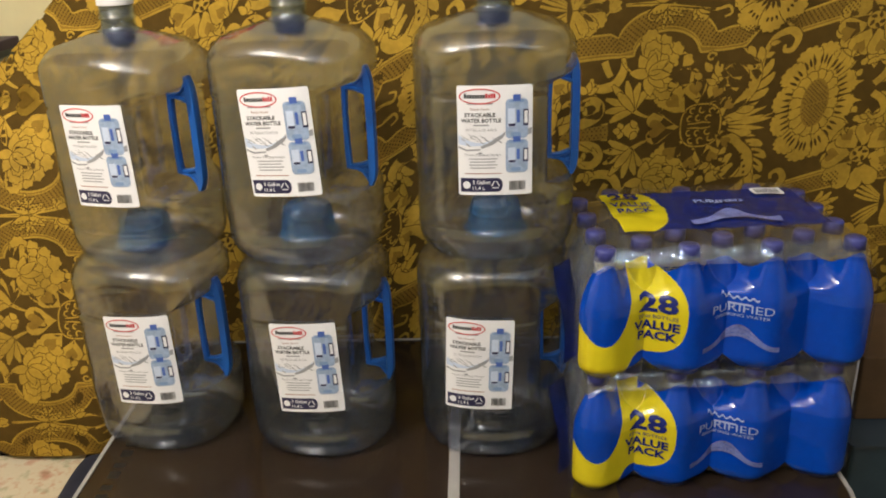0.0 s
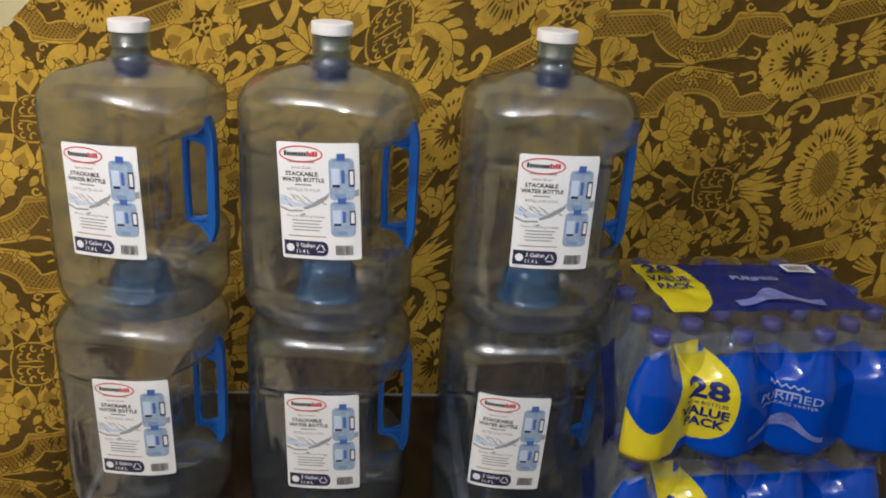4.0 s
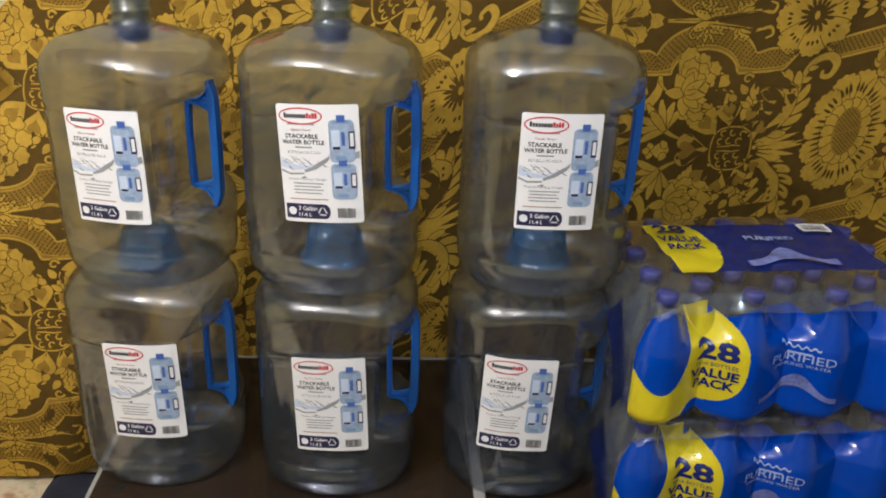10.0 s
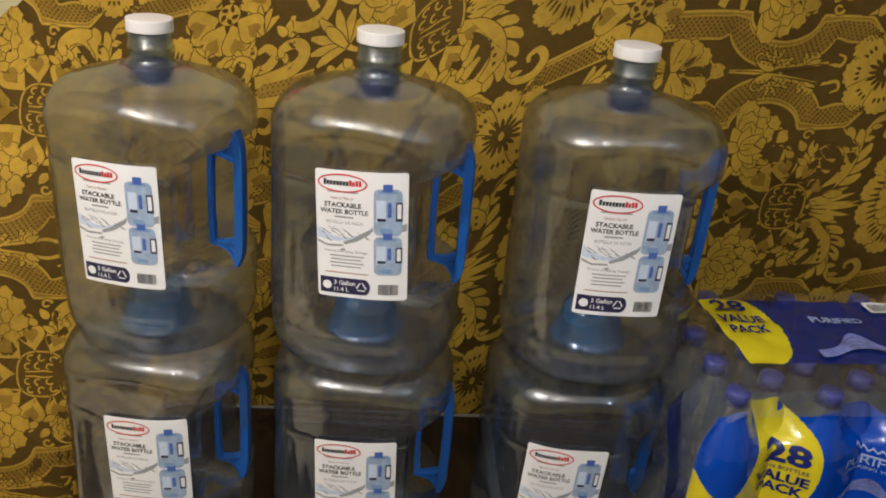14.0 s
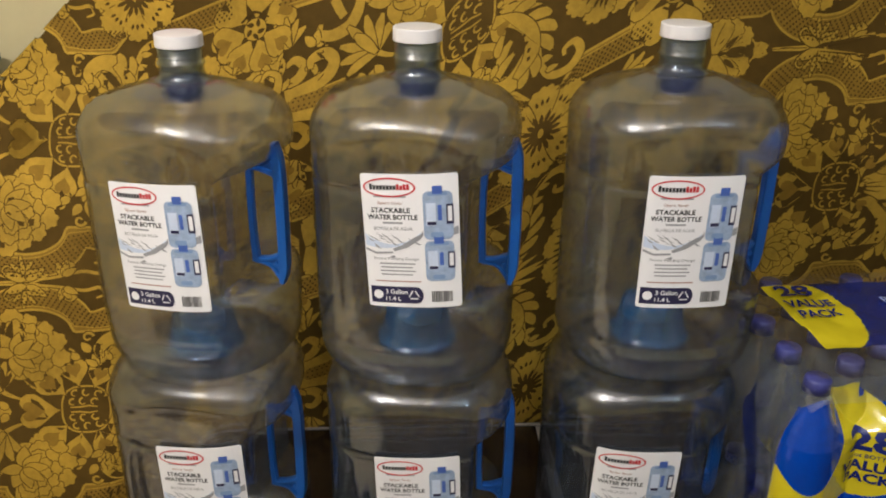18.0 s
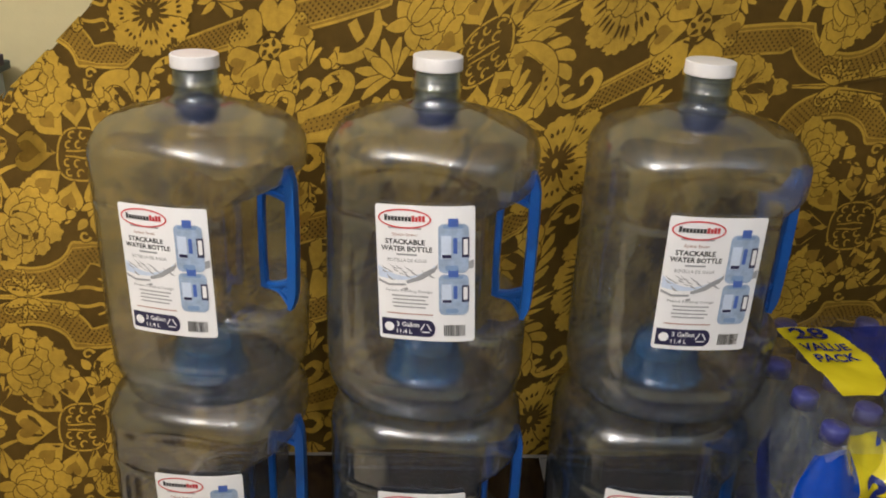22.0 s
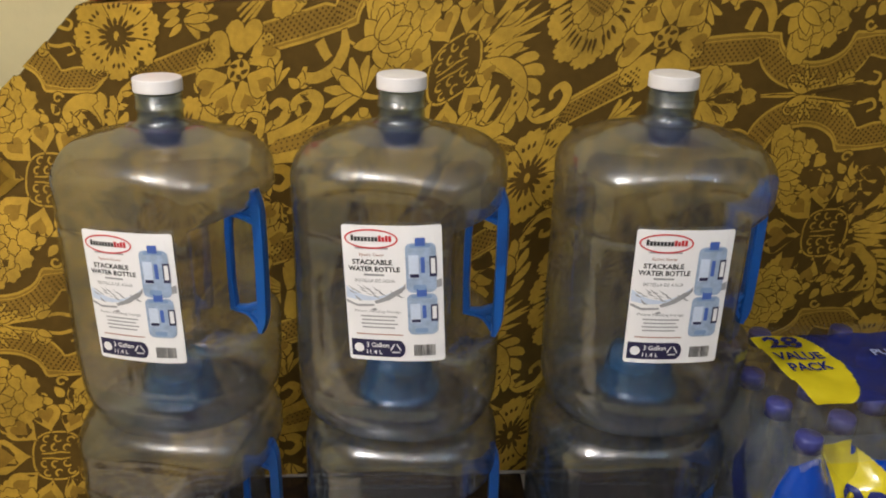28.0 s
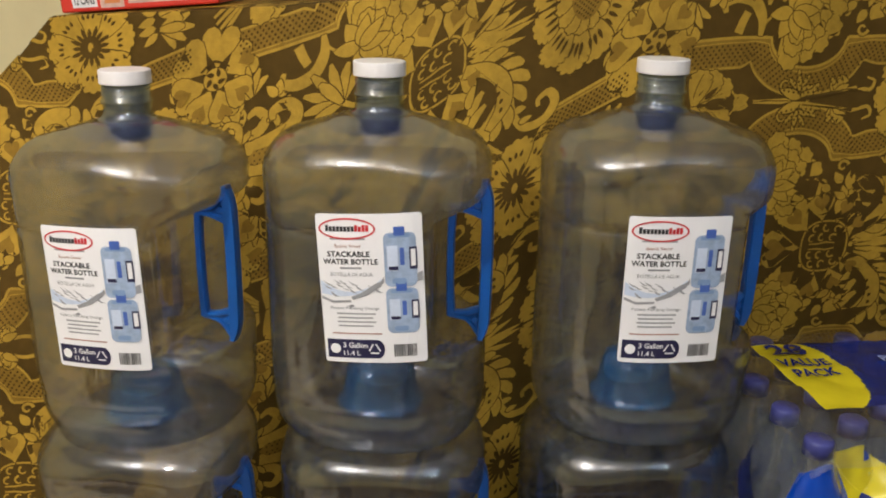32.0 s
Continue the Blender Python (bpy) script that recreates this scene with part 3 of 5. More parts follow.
def repeat():
    """One repeat of the weave above its mirror line: bright shapes, netted shapes, dark holes, the netted band and its rails."""
    gold, half, dark, band, rails = [], [], [], [], []
    top = PERIOD_V / 2
    # the flower on the mirror line: a dark squarish eye with curls in it, ringed by heart petals
    eye = [(0.037 * math.copysign(abs(math.cos(a)) ** 0.75, math.cos(a)), 0.040 * abs(math.sin(a)) ** 0.75) for a in [math.pi * k / 18 for k in range(19)]]
    for a, size, root in ((0.62, 0.036, 0.034), (1.18, 0.040, 0.038), (1.78, 0.046, 0.040), (2.42, 0.050, 0.038), (math.pi, 0.064, 0.038)):
        h = heart(root * math.cos(a), root * math.sin(a), a, size, 0.95)
        gold.append([h])
        inner = [(x + 0.10 * size * math.cos(a), z + 0.10 * size * math.sin(a)) for x, z in shrunk(h, 0.56)]
        half.append(inner)
    rails.append(stroke(eye, 0.0030, 0.0030))
    for x, z, a0 in ((-0.020, 0.012, 1.2), (-0.004, 0.013, 1.6), (0.013, 0.012, 0.6), (-0.016, 0.027, 1.0), (0.002, 0.028, 2.0), (0.019, 0.025, 0.3)):
        rails.append(stroke(curl(x, z, 0.0068, a0, 0.62, 0.5), 0.0036, 0.0018))
    rails.append(stroke([(-0.024, 0.004), (-0.010, 0.004), (0.004, 0.006), (0.018, 0.004)], 0.002, 0.0034, 0.002))
    # straight rays and a bead towards the blossom
    for k in range(4):
        gold.append([tear(0.046 - 0.002 * k, 0.001 + 0.004 * k, 0.03 + 0.17 * k, 0.084 - 0.009 * k, 0.0085)])
    gold.append([[(0.044 + 0.004 * math.cos(a), 0.004 * abs(math.sin(a))) for a in [math.pi * k / 8 for k in range(9)]]])
    # bud, pointed leaf and palmette to its left
    gold += [[tear(-0.114, 0.0, math.pi, 0.034, 0.024), tear(-0.120, 0.004, 2.2, 0.018, 0.010), tear(-0.148, 0.002, 1.9, 0.014, 0.010), tear(-0.150, 0.0, math.pi, 0.014, 0.010)]]
    gold.append(fan_leaf(-0.128, 0.036, 2.25, 0.062, 7, 2.3, 0.5))
    gold.append([stroke(curve([(-0.100, 0.022), (-0.114, 0.028), (-0.134, 0.040)]), 0.004, 0.009)])
    half.append([(-0.262, 0.0), (-0.172, 0.0), (-0.174, 0.014), (-0.250, 0.010)])
    dark += dots(-0.250, -0.176, 0.004, 0.012, 0.008, 0.0018, lambda x, z: True)
    rails.append(stroke([(-0.255, 0.010), (-0.173, 0.015)], 0.003, 0.003))
    gold.append(acanthus([(-0.262, 0.014), (-0.230, 0.018), (-0.198, 0.028), (-0.188, 0.046), (-0.200, 0.060), (-0.220, 0.056), (-0.222, 0.044)], 0.018, 0.015, 7, 0.026, 1, 0.7))
    gold.append([stroke(curve([(-0.258, 0.030), (-0.240, 0.036), (-0.232, 0.050), (-0.244, 0.062), (-0.258, 0.056)]), 0.012, 0.015, 0.013, 0.006)])
    gold.append([tear(-0.268, 0.040 + 0.013 * k, 2.4 - 0.35 * k, 0.030, 0.013) for k in range(4)])
    gold.append([tear(-0.214, 0.074, a, 0.022, 0.010) for a in (0.4, 1.3, 2.3)])
    gold.append(fan_leaf(-0.250, 0.082, 1.9, 0.044, 6, 1.9, 0.6))
    gold.append([tear(-0.082, 0.066, a, 0.026, 0.011) for a in (2.2, 2.9, 3.5)])
    gold.append([stroke(curl(-0.020, 0.100, 0.012, 2.6, 0.85), 0.006, 0.003)])
    gold.append([tear(0.022, 0.074, a, 0.022, 0.009) for a in (1.2, 1.9, 2.6)])
    # the rose under its arch, and the hooked stem beside it
    gold.append(rose(-0.103, 0.100, 0.050, 0.30))
    gold.append([stroke(curve([(-0.106, 0.100), (-0.132, 0.105), (-0.148, 0.120), (-0.152, 0.132)]), 0.004, 0.003)])
    gold.append([stroke(curve([(-0.150, 0.132), (-0.150, 0.108), (-0.164, 0.086), (-0.188, 0.080), (-0.206, 0.088), (-0.204, 0.100)]), 0.007, 0.016, 0.018, 0.013, 0.006)])
    gold.append([stroke([(-0.184, 0.128), (-0.178, 0.112), (-0.172, 0.100)], 0.013, 0.011)])
    # the netted band: straight, in an arch over the rose, stepped at its end
    arch_low = [(-0.072 + 0.060 * math.cos(a), 0.134 + 0.042 * math.sin(a)) for a in [math.pi * (1 - k / 14) for k in range(15)]]
    arch_high = [(-0.072 + 0.092 * math.cos(a), 0.150 + 0.066 * math.sin(a)) for a in [math.pi * (1 - k / 14) * 0.84 + 0.25 for k in range(15)]]
    bands = [([(-0.262, 0.134), (-0.134, 0.134), *arch_low, (0.068, 0.136), (0.092, 0.164)],
              [(-0.262, 0.174), (-0.174, 0.174), *arch_high, (0.040, 0.174), (0.070, 0.175), (0.092, 0.168)]),
             ([(0.136, 0.166), (0.158, 0.138), (0.262, 0.136)], [(0.136, 0.170), (0.160, 0.172), (0.262, 0.174)])]

    def even(line, n):
        """The line cut into n steps of equal length."""
        at = [0.0]
        for a, b in zip(line, line[1:]):
            at.append(at[-1] + math.hypot(b[0] - a[0], b[1] - a[1]))
        out, i = [], 0
        for k in range(n + 1):
            d = at[-1] * k / n
            while i < len(at) - 2 and at[i + 1] < d:
                i += 1
            f = (d - at[i]) / (at[i + 1] - at[i])
            out.append((line[i][0] + (line[i + 1][0] - line[i][0]) * f, line[i][1] + (line[i + 1][1] - line[i][1]) * f))
        return out

    for low, high in bands:
        n = max(6, int((low[-1][0] - low[0][0]) / 0.007))
        lo, hi = even(low, n), even(high, n)
        for k in range(n):
            band.append([lo[k], lo[k + 1], hi[k + 1], hi[k]])
        for k in range(0, n, 3):
            rails.append(stroke(lo[k:k + 4], 0.0040, 0.0040))
            rails.append(stroke(hi[k:k + 4], 0.0034, 0.0034))
            rails.append(stroke([(a[0] + (b[0] - a[0]) * 0.16, a[1] + (b[1] - a[1]) * 0.16) for a, b in zip(lo[k:k + 4], hi[k:k + 4])], 0.0016, 0.0016))
        for k in range(n):
            a, b, c, d = lo[k], lo[k + 1], hi[k], hi[k + 1]
            for row in range(6):
                g, h = 0.25 + 0.125 * row, 0.5 if row % 2 else 0.0
                px = (a[0] + (b[0] - a[0]) * h) * (1 - g) + (c[0] + (d[0] - c[0]) * h) * g
                pz = (a[1] + (b[1] - a[1]) * h) * (1 - g) + (c[1] + (d[1] - c[1]) * h) * g
                dark.append([(px - 0.0019, pz), (px, pz - 0.0021), (px + 0.0019, pz), (px, pz + 0.0021)])
    # vine that crosses the two mirrored arches, and the open flower it springs from
    gold.append([stroke(curve([(-0.150, top - 0.001), (-0.110, top - 0.002), (-0.075, top - 0.003), (-0.030, top - 0.008), (0.010, top - 0.016), (0.034, top - 0.012), (0.040, top - 0.024), (0.028, top - 0.030)]), 0.003, 0.004, 0.006, 0.003)])
    gold += [[tear(-0.075, top - 0.004, a, 0.036, 0.011) for a in (-0.25, -0.6, 3.5)]]
    gold.append(fan_leaf(-0.078, top - 0.014, -1.7, 0.030, 5, 2.6, 0.4))
    gold.append([stroke(curl(-0.100, top - 0.022, 0.012, 1.0, 0.8), 0.004, 0.002)])
    gold += [[tear(-0.020, top - 0.010, a, 0.024, 0.009) for a in (-1.9, -1.2, -0.5)]]
    gold.append([petal(-0.238, top, 0.05 + 0.44 * k, 0.066 - 0.005 * k, 0.034, 4, 0.22) for k in range(4)])
    dark += [tear(-0.222, top - 0.002, -0.15, 0.030, 0.006), tear(-0.224, top - 0.008, -0.7, 0.024, 0.006)]
    gold = [[[(x, min(z, 2 * top - z)) for x, z in s] for s in group] for group in gold]
    gold += [[tear(-0.180, top - 0.001, -0.2, 0.024, 0.014)]]
    for k in range(4):
        gold.append([stroke(curve([(-0.252, top - 0.002 - 0.004 * k), (-0.276, top - 0.010 - 0.009 * k), (-0.298 + 0.003 * k, top - 0.022 - 0.009 * k)]), 0.003, 0.006, 0.004)])
    # the tall acanthus that sweeps up beside the eye, with a thin spiral at its back
    sweep = [(0.036, 0.020), (0.066, 0.034), (0.088, 0.062), (0.090, 0.094), (0.070, 0.118), (0.044, 0.120), (0.026, 0.104), (0.028, 0.088)]
    gold.append(acanthus(sweep[:5], 0.016, 0.022, 7, 0.040, -1, 0.9))
    gold.append(acanthus(sweep[3:], 0.026, 0.018, 5, 0.030, 1, 0.9))
    gold += [[finger(0.062, 0.060, 2.4, 0.034, 0.014, -1.0), finger(0.066, 0.080, 2.6, 0.036, 0.013, -1.0), finger(0.050, 0.046, 2.1, 0.028, 0.012, -0.9)]]
    dark += [tear(x, z, 2.0, 0.007, 0.004) for x, z in ((0.084, 0.072), (0.088, 0.084), (0.088, 0.096), (0.080, 0.060))]
    gold.append([stroke(curve([(0.100, 0.084), (0.104, 0.116), (0.120, 0.142), (0.146, 0.146), (0.160, 0.130), (0.152, 0.112), (0.138, 0.114), (0.138, 0.124)]), 0.006, 0.010, 0.014, 0.009, 0.005)])
    gold += [[tear(0.104, 0.112, 0.2, 0.018, 0.008), tear(0.112, 0.132, 0.0, 0.018, 0.007)]]
    # the tall ragged blossom on the mirror line
    blossom = []
    for k in range(6):
        a = math.pi * (k + 0.5) / 6
        x, z = 0.198 + 0.026 * math.cos(a), 0.048 * math.sin(a)
        blossom.append(petal(x, z, math.atan2(math.sin(a) * 1.3, math.cos(a)), 0.044 + 0.016 * math.sin(a), 0.046, 5, 0.20, 20))
        for d in (-0.14, 0.0, 0.14):
            dark.append(tear(0.198 + 0.040 * math.cos(a + d), 0.070 * math.sin(a + d), a + d, 0.018, 0.0036))
    for k in range(8):
        a = math.pi * (k + 0.5) / 8
        blossom.append(petal(0.198 + 0.014 * math.cos(a), 0.030 * math.sin(a), a, 0.030, 0.020, 3, 0.2))
    gold.append(blossom)
    oval = [(0.200 + 0.024 * math.cos(a), 0.044 * math.sin(a)) for a in [math.pi * k / 16 for k in range(17)]]
    half.append(oval)
    dark += dots(0.178, 0.224, 0.003, 0.044, 0.0060, 0.0017, lambda x, z: ((x - 0.200) / 0.022) ** 2 + (z / 0.042) ** 2 < 1)
    for k in range(4):
        gold.append([tear(0.232, 0.008 + 0.010 * k, 0.2 + 0.26 * k, 0.052 - 0.004 * k, 0.008)])
    gold += [[tear(0.262 + 0.006 * k, 0.010 + 0.018 * k, 0.9, 0.014, 0.009) for k in range(4)]]
    # the hooded flower that breaks the band
    ox, oz = 0.292, 0.120
    hood = []
    for k, (a, size) in enumerate(((0.35, 0.050), (1.35, 0.056), (2.35, 0.056), (3.35, 0.052), (4.15, 0.046), (4.95, 0.046), (5.65, 0.044))):
        h = heart(ox + 0.012 * math.cos(a), oz + 0.012 * math.sin(a), a, size, 1.0)
        hood.append(h)
        if k not in (1, 2):
            half.append([(x + 0.008 * math.cos(a), z + 0.008 * math.sin(a)) for x, z in shrunk(h, 0.48)])
    gold.append(hood + [[(ox + 0.017 * math.cos(a), oz + 0.015 * math.sin(a)) for a in [2 * math.pi * k / 14 for k in range(14)]]])
    dark += [tear(ox + 0.006 * math.cos(a), oz + 0.006 * math.sin(a), a + 1.2, 0.012, 0.005) for a in (0.4, 1.7, 2.9, 4.2, 5.3)]
    dark += [stroke(curve([(ox - 0.020, oz + 0.014), (ox, oz + 0.024), (ox + 0.022, oz + 0.012)]), 0.003, 0.004, 0.002)]
    rails.append(stroke([(ox + 0.062 * math.cos(a), oz + 0.012 + 0.062 * math.sin(a)) for a in [2.5 + 1.9 * k / 12 for k in range(13)]], 0.003, 0.003))
    gold += [[tear(ox + 0.004, oz - 0.060, a, 0.024, 0.011) for a in (-1.57, -0.5, -2.6)]]
    # scrolls and leaves that fill the ground under it
    gold.append(acanthus([(0.300, 0.008), (0.318, 0.024), (0.322, 0.046), (0.306, 0.054), (0.296, 0.044)], 0.012, 0.007, 5, 0.024, -1, 0.8))
    gold.append(fan_leaf(0.256, 0.066, 1.2, 0.030, 5, 2.0, 0.4))
    gold.append([stroke(curl(0.246, 0.112, 0.014, -0.4, 0.85), 0.007, 0.003)])
    gold += [[tear(0.236, 0.092 + 0.006 * k, 0.6 + 0.8 * k, 0.020, 0.009) for k in range(3)]]
    gold += [[tear(0.012, 0.098, 2.2, 0.022, 0.011), tear(-0.004, 0.088, 2.7, 0.022, 0.010)]]
    gold.append([stroke(curl(0.010, 0.124, 0.009, 0.2, 0.9), 0.005, 0.003)])
    gold += [[tear(-0.020, top - 0.030, 0.2, 0.020, 0.010), tear(0.210, top - 0.006, math.pi, 0.026, 0.010), tear(0.212, top - 0.014, 3.6, 0.024, 0.009)]]
    gold.append(fan_leaf(0.216, top - 0.010, -0.25, 0.052, 5, 1.2, 0.5))
    return gold, half, dark, band, rails


# height of the weave's mirror line across the cloth, which was pulled askew
CLIMB = [(-1.40, 1.236), (-0.80, 1.236), (-0.60, 1.240), (-0.415, 1.300), (-0.227, 1.366), (-0.147, 1.425), (0.025, 1.527), (0.150, 1.598), (0.250, 1.612), (0.450, 1.612), (0.550, 1.620), (0.646, 1.650), (0.720, 1.672), (1.60, 1.80)]


def climb(u):
    for (a, za), (b, zb) in zip(CLIMB, CLIMB[1:]):
        if u <= b:
            return za + (zb - za) * (u - a) / (b - a)
    return CLIMB[-1][1]


SOFT = {k: sum(climb(k * 0.02 + 0.012 * j) for j in range(-3, 4)) / 7 for k in range(-100, 110)}


def laid(u, v):
    """From the flat weave to the face of the cloth."""
    k = math.floor(u / 0.02)
    f = u / 0.02 - k
    return u, SOFT[k] * (1 - f) + SOFT[k + 1] * f + v * (1 - 0.10 * smooth_step(-0.45, -0.70, u))


FIRST_U = -0.738
gold, half, dark, band, rails = repeat()
sun_gold, sun_dark = sunflower(0.110, PERIOD_V / 2, 0.072)
sheets = {"netting": [], "gold": [], "ground": []}


def within(pts):
    """The part of an outline that the cloth has room for, or nothing."""
    if max(p[0] for p in pts) > 1.3 or min(p[0] for p in pts) < -1.3:
        return None
    if all(z > cloth_top(x) + 0.20 or z < cloth_bottom(x) + 0.004 or x < cloth_left(z) + 0.004 for x, z in pts):
        return None
    pts = [(x, max(z, cloth_bottom(x) + 0.003)) for x, z in pts]
    return [(max(x, cloth_left(z) + 0.003), z) for x, z in pts]


for cu in range(-1, 4):
    for cv in range(-4, 3):
        du, dv = FIRST_U + cu * PERIOD_U, cv * PERIOD_V
        for flip in (1, -1):
            for key, shapes, base in (("netting", band, 0.0004), ("gold", rails, 0.0006), ("netting", half, 0.0024), ("ground", dark, 0.00245)):
                for s in shapes:
                    sheets[key].append((base, [(x + du, flip * z + dv) for x, z in s][::flip]))
            for group in gold:
                for n, s in enumerate(group):
                    level = 0.0008 + 0.00004 * n
                    sheets["gold"].append((level, [(x + du, flip * z + dv) for x, z in s][::flip]))
                    sheets["ground"].append((level - 0.00002, [(x + du, flip * z + dv) for x, z in grown(s, 0.0014)][::flip]))
        for n, s in enumerate(sun_gold):
            sheets["gold"].append((0.0019 + 0.00004 * n, [(x + du, z + dv) for x, z in s]))
            sheets["ground"].append((0.00188 + 0.00004 * n, [(x + du, z + dv) for x, z in grown(s, 0.0014)]))
        for s in sun_dark:
            sheets["ground"].append((0.0025, [(x + du, z + dv) for x, z in s]))
for key, name in (("netting", "netted_weave"), ("gold", "gold_weave"), ("ground", "outline_weave")):
    near, rest = ([], []), ([], [])
    for level, s in sheets[key]:
        pts = within([laid(u, v) for u, v in s])
        if pts:
            verts, faces = near if min(x for x, z in pts) < -0.33 and max(z for x, z in pts) > 0.98 else rest
            faces.append(list(range(len(verts), len(verts) + len(pts))))
            verts += [(x, -level, z) for x, z in pts]
    # the strongly curved left part is cut small, so that every piece follows the cloth
    flat_part = bpy.data.meshes.new("flat")
    flat_part.from_pydata(near[0], [], near[1])
    bm = bmesh.new()
    bm.from_mesh(flat_part)
    for axis, first, count in ((0, -1.02, 46), (2, 0.98, 36)):
        for k in range(count):
            at, way = [0.0, 0.0, 0.0], [0.0, 0.0, 0.0]
            at[axis], way[axis] = first + 0.015 * k, 1.0
            bmesh.ops.bisect_plane(bm, geom=bm.verts[:] + bm.edges[:] + bm.faces[:], plane_co=at, plane_no=way)
    rest_part = bpy.data.meshes.new("flat")
    rest_part.from_pydata(rest[0], [], rest[1])
    bm.from_mesh(rest_part)
    bmesh.ops.bisect_plane(bm, geom=bm.verts[:] + bm.edges[:] + bm.faces[:], plane_co=(-0.66, 0, CLOTH_TOP), plane_no=(-0.080, 0, 1))
    me = bpy.data.meshes.new(name)
    bm.to_mesh(me)
    bm.free()
    for used in (flat_part, rest_part):
        bpy.data.meshes.remove(used)
    for v in me.vertices:
        x, level, z = v.co
        over = max(0.0, z - cloth_top(x))
        v.co = (x, cloth_y(x, z - over) - 1.6 + (over if over > 0.0003 else level), z - over - 0.45 - (level if over > 0.0003 else 0.0))
    me.materials.append(M[key])
    ob = new(name, me)
    ob.parent = cloth
    tagged(ob, kind="stuff")

# ---- stackable water bottles ----
BODY_H, PITCH = 0.325, 0.335
HALF, DEEP, SQUARE = 0.1145, 0.107, 2.65


def body_ring(z):
    """Half width, squareness and how far the handle side is drawn in, at a height."""
    if z < 0.035:
        t = z / 0.035
        w = HALF * (0.80 + 0.20 * math.sqrt(max(0.0, 1 - (1 - t) ** 2)))
    elif z < 0.285:
        w = HALF - 0.001 * math.sin(math.pi * (z - 0.035) / 0.250)
    elif z < 0.322:
        t = (z - 0.285) / 0.037
        w = HALF - 0.032 * (1 - math.sqrt(max(0.0, 1 - t * t)))
    else:
        t = min(1.0, (z - 0.322) / 0.017)
        w = HALF - 0.032 - (HALF - 0.032 - 0.031) * t ** 1.1
    square = SQUARE - 0.35 * smooth_step(0.285, 0.318, z) - 0.25 * smooth_step(0.324, 0.338, z) - 0.35 * smooth_step(0.10, 0.02, z)
    notch = smooth_step(0.096, 0.116, z) * smooth_step(0.269, 0.249, z)
    groove = -0.0028 * math.exp(-((z - 0.236) / 0.0022) ** 2) - 0.0016 * math.exp(-((z - 0.05) / 0.003) ** 2)
    return w + groove, square, notch


PANEL = 0.0026


def panel(x, z):
    """How far the arched panel on the front and the back is pressed in."""
    top = 0.300 - 2.6 * x * x
    return PANEL * smooth_step(0.070, 0.060, abs(x + 0.004)) * smooth_step(0.034, 0.046, z) * smooth_step(top + 0.004, top - 0.008, z)


def ring_points(z, shrink=0.0, n=120):
    w, square, notch = body_ring(z)
    w -= shrink
    out = []
    for k in range(n):
        a = 2 * math.pi * k / n
        c, s = math.cos(a), math.sin(a)
        r = w / (abs(c) ** square + abs(s) ** square) ** (1 / square)
        x, y = r * c, r * s * (1 - (1 - DEEP / HALF) * min(1.0, w / HALF))
        limit = HALF - 0.052 * notch - shrink + 0.010 * abs(y) / HALF
        if notch > 0:
            over = x - limit
            x = x - (over + math.sqrt(over * over + 0.00010)) / 2 * notch
        y -= math.copysign(panel(x, z) * smooth_step(0.045, 0.085, abs(y)), y)
        out.append((x, y))
    return out


def bottle_shell():
    """The moulded body: outer skin, inner skin, and the hollow in its base for the neck of the bottle below."""
    bm = bmesh.new()
    n = 120
    heights = [0.0, 0.003, 0.008, 0.014, 0.020, 0.027, *[0.035 + 0.004 * k for k in range(50)], 0.2335, 0.236, 0.2385, *[0.242 + 0.004 * k for k in range(11)],
               0.286, 0.289, 0.292, 0.295, 0.298, 0.301, 0.304, 0.307, 0.310, 0.3125, 0.315, 0.3175, 0.320, 0.3218, 0.324, 0.327, 0.330, 0.333, 0.336, 0.339]

    def rings(shrink, lift):
        rows = []
        for r, z in ((0.0415, 0.018), (0.058, 0.015), (0.074, 0.008), (0.086, 0.002)):
            rows.append([bm.verts.new((r * math.cos(2 * math.pi * k / n), r * math.sin(2 * math.pi * k / n), lift + z)) for k in range(n)])
        for z in heights:
            rows.append([bm.verts.new((x, y, z + (lift if z < 0.05 else -lift))) for x, y in ring_points(z, shrink)])
        for a, b in zip(rows, rows[1:]):
            for k in range(n):
                bm.faces.new((a[k], a[(k + 1) % n], b[(k + 1) % n], b[k]))
        return rows

    outer = rings(0.0, 0.0)
    count = len(bm.faces)
    inner = rings(0.0016, 0.0016)
    bm.faces.ensure_lookup_table()
    for f in bm.faces[count:]:
        f.material_index = 1
    for a, b in ((outer[0], inner[0]), (outer[-1], inner[-1])):
        for k in range(n):
            bm.faces.new((a[k], b[k], b[(k + 1) % n], a[(k + 1) % n]))
    bmesh.ops.recalc_face_normals(bm, faces=bm.faces)
    return bm


def cup_mesh():
    """The blue cup moulded into the base, which takes the neck of the bottle below."""
    return spin([(0.0475, 0.0186), (0.0440, 0.0212), (0.0420, 0.0262), (0.0402, 0.0345), (0.0385, 0.0460), (0.0368, 0.0560), (0.0345, 0.0625), (0.0290, 0.0662), (0.0180, 0.0676), (0.0, 0.068)], 48)


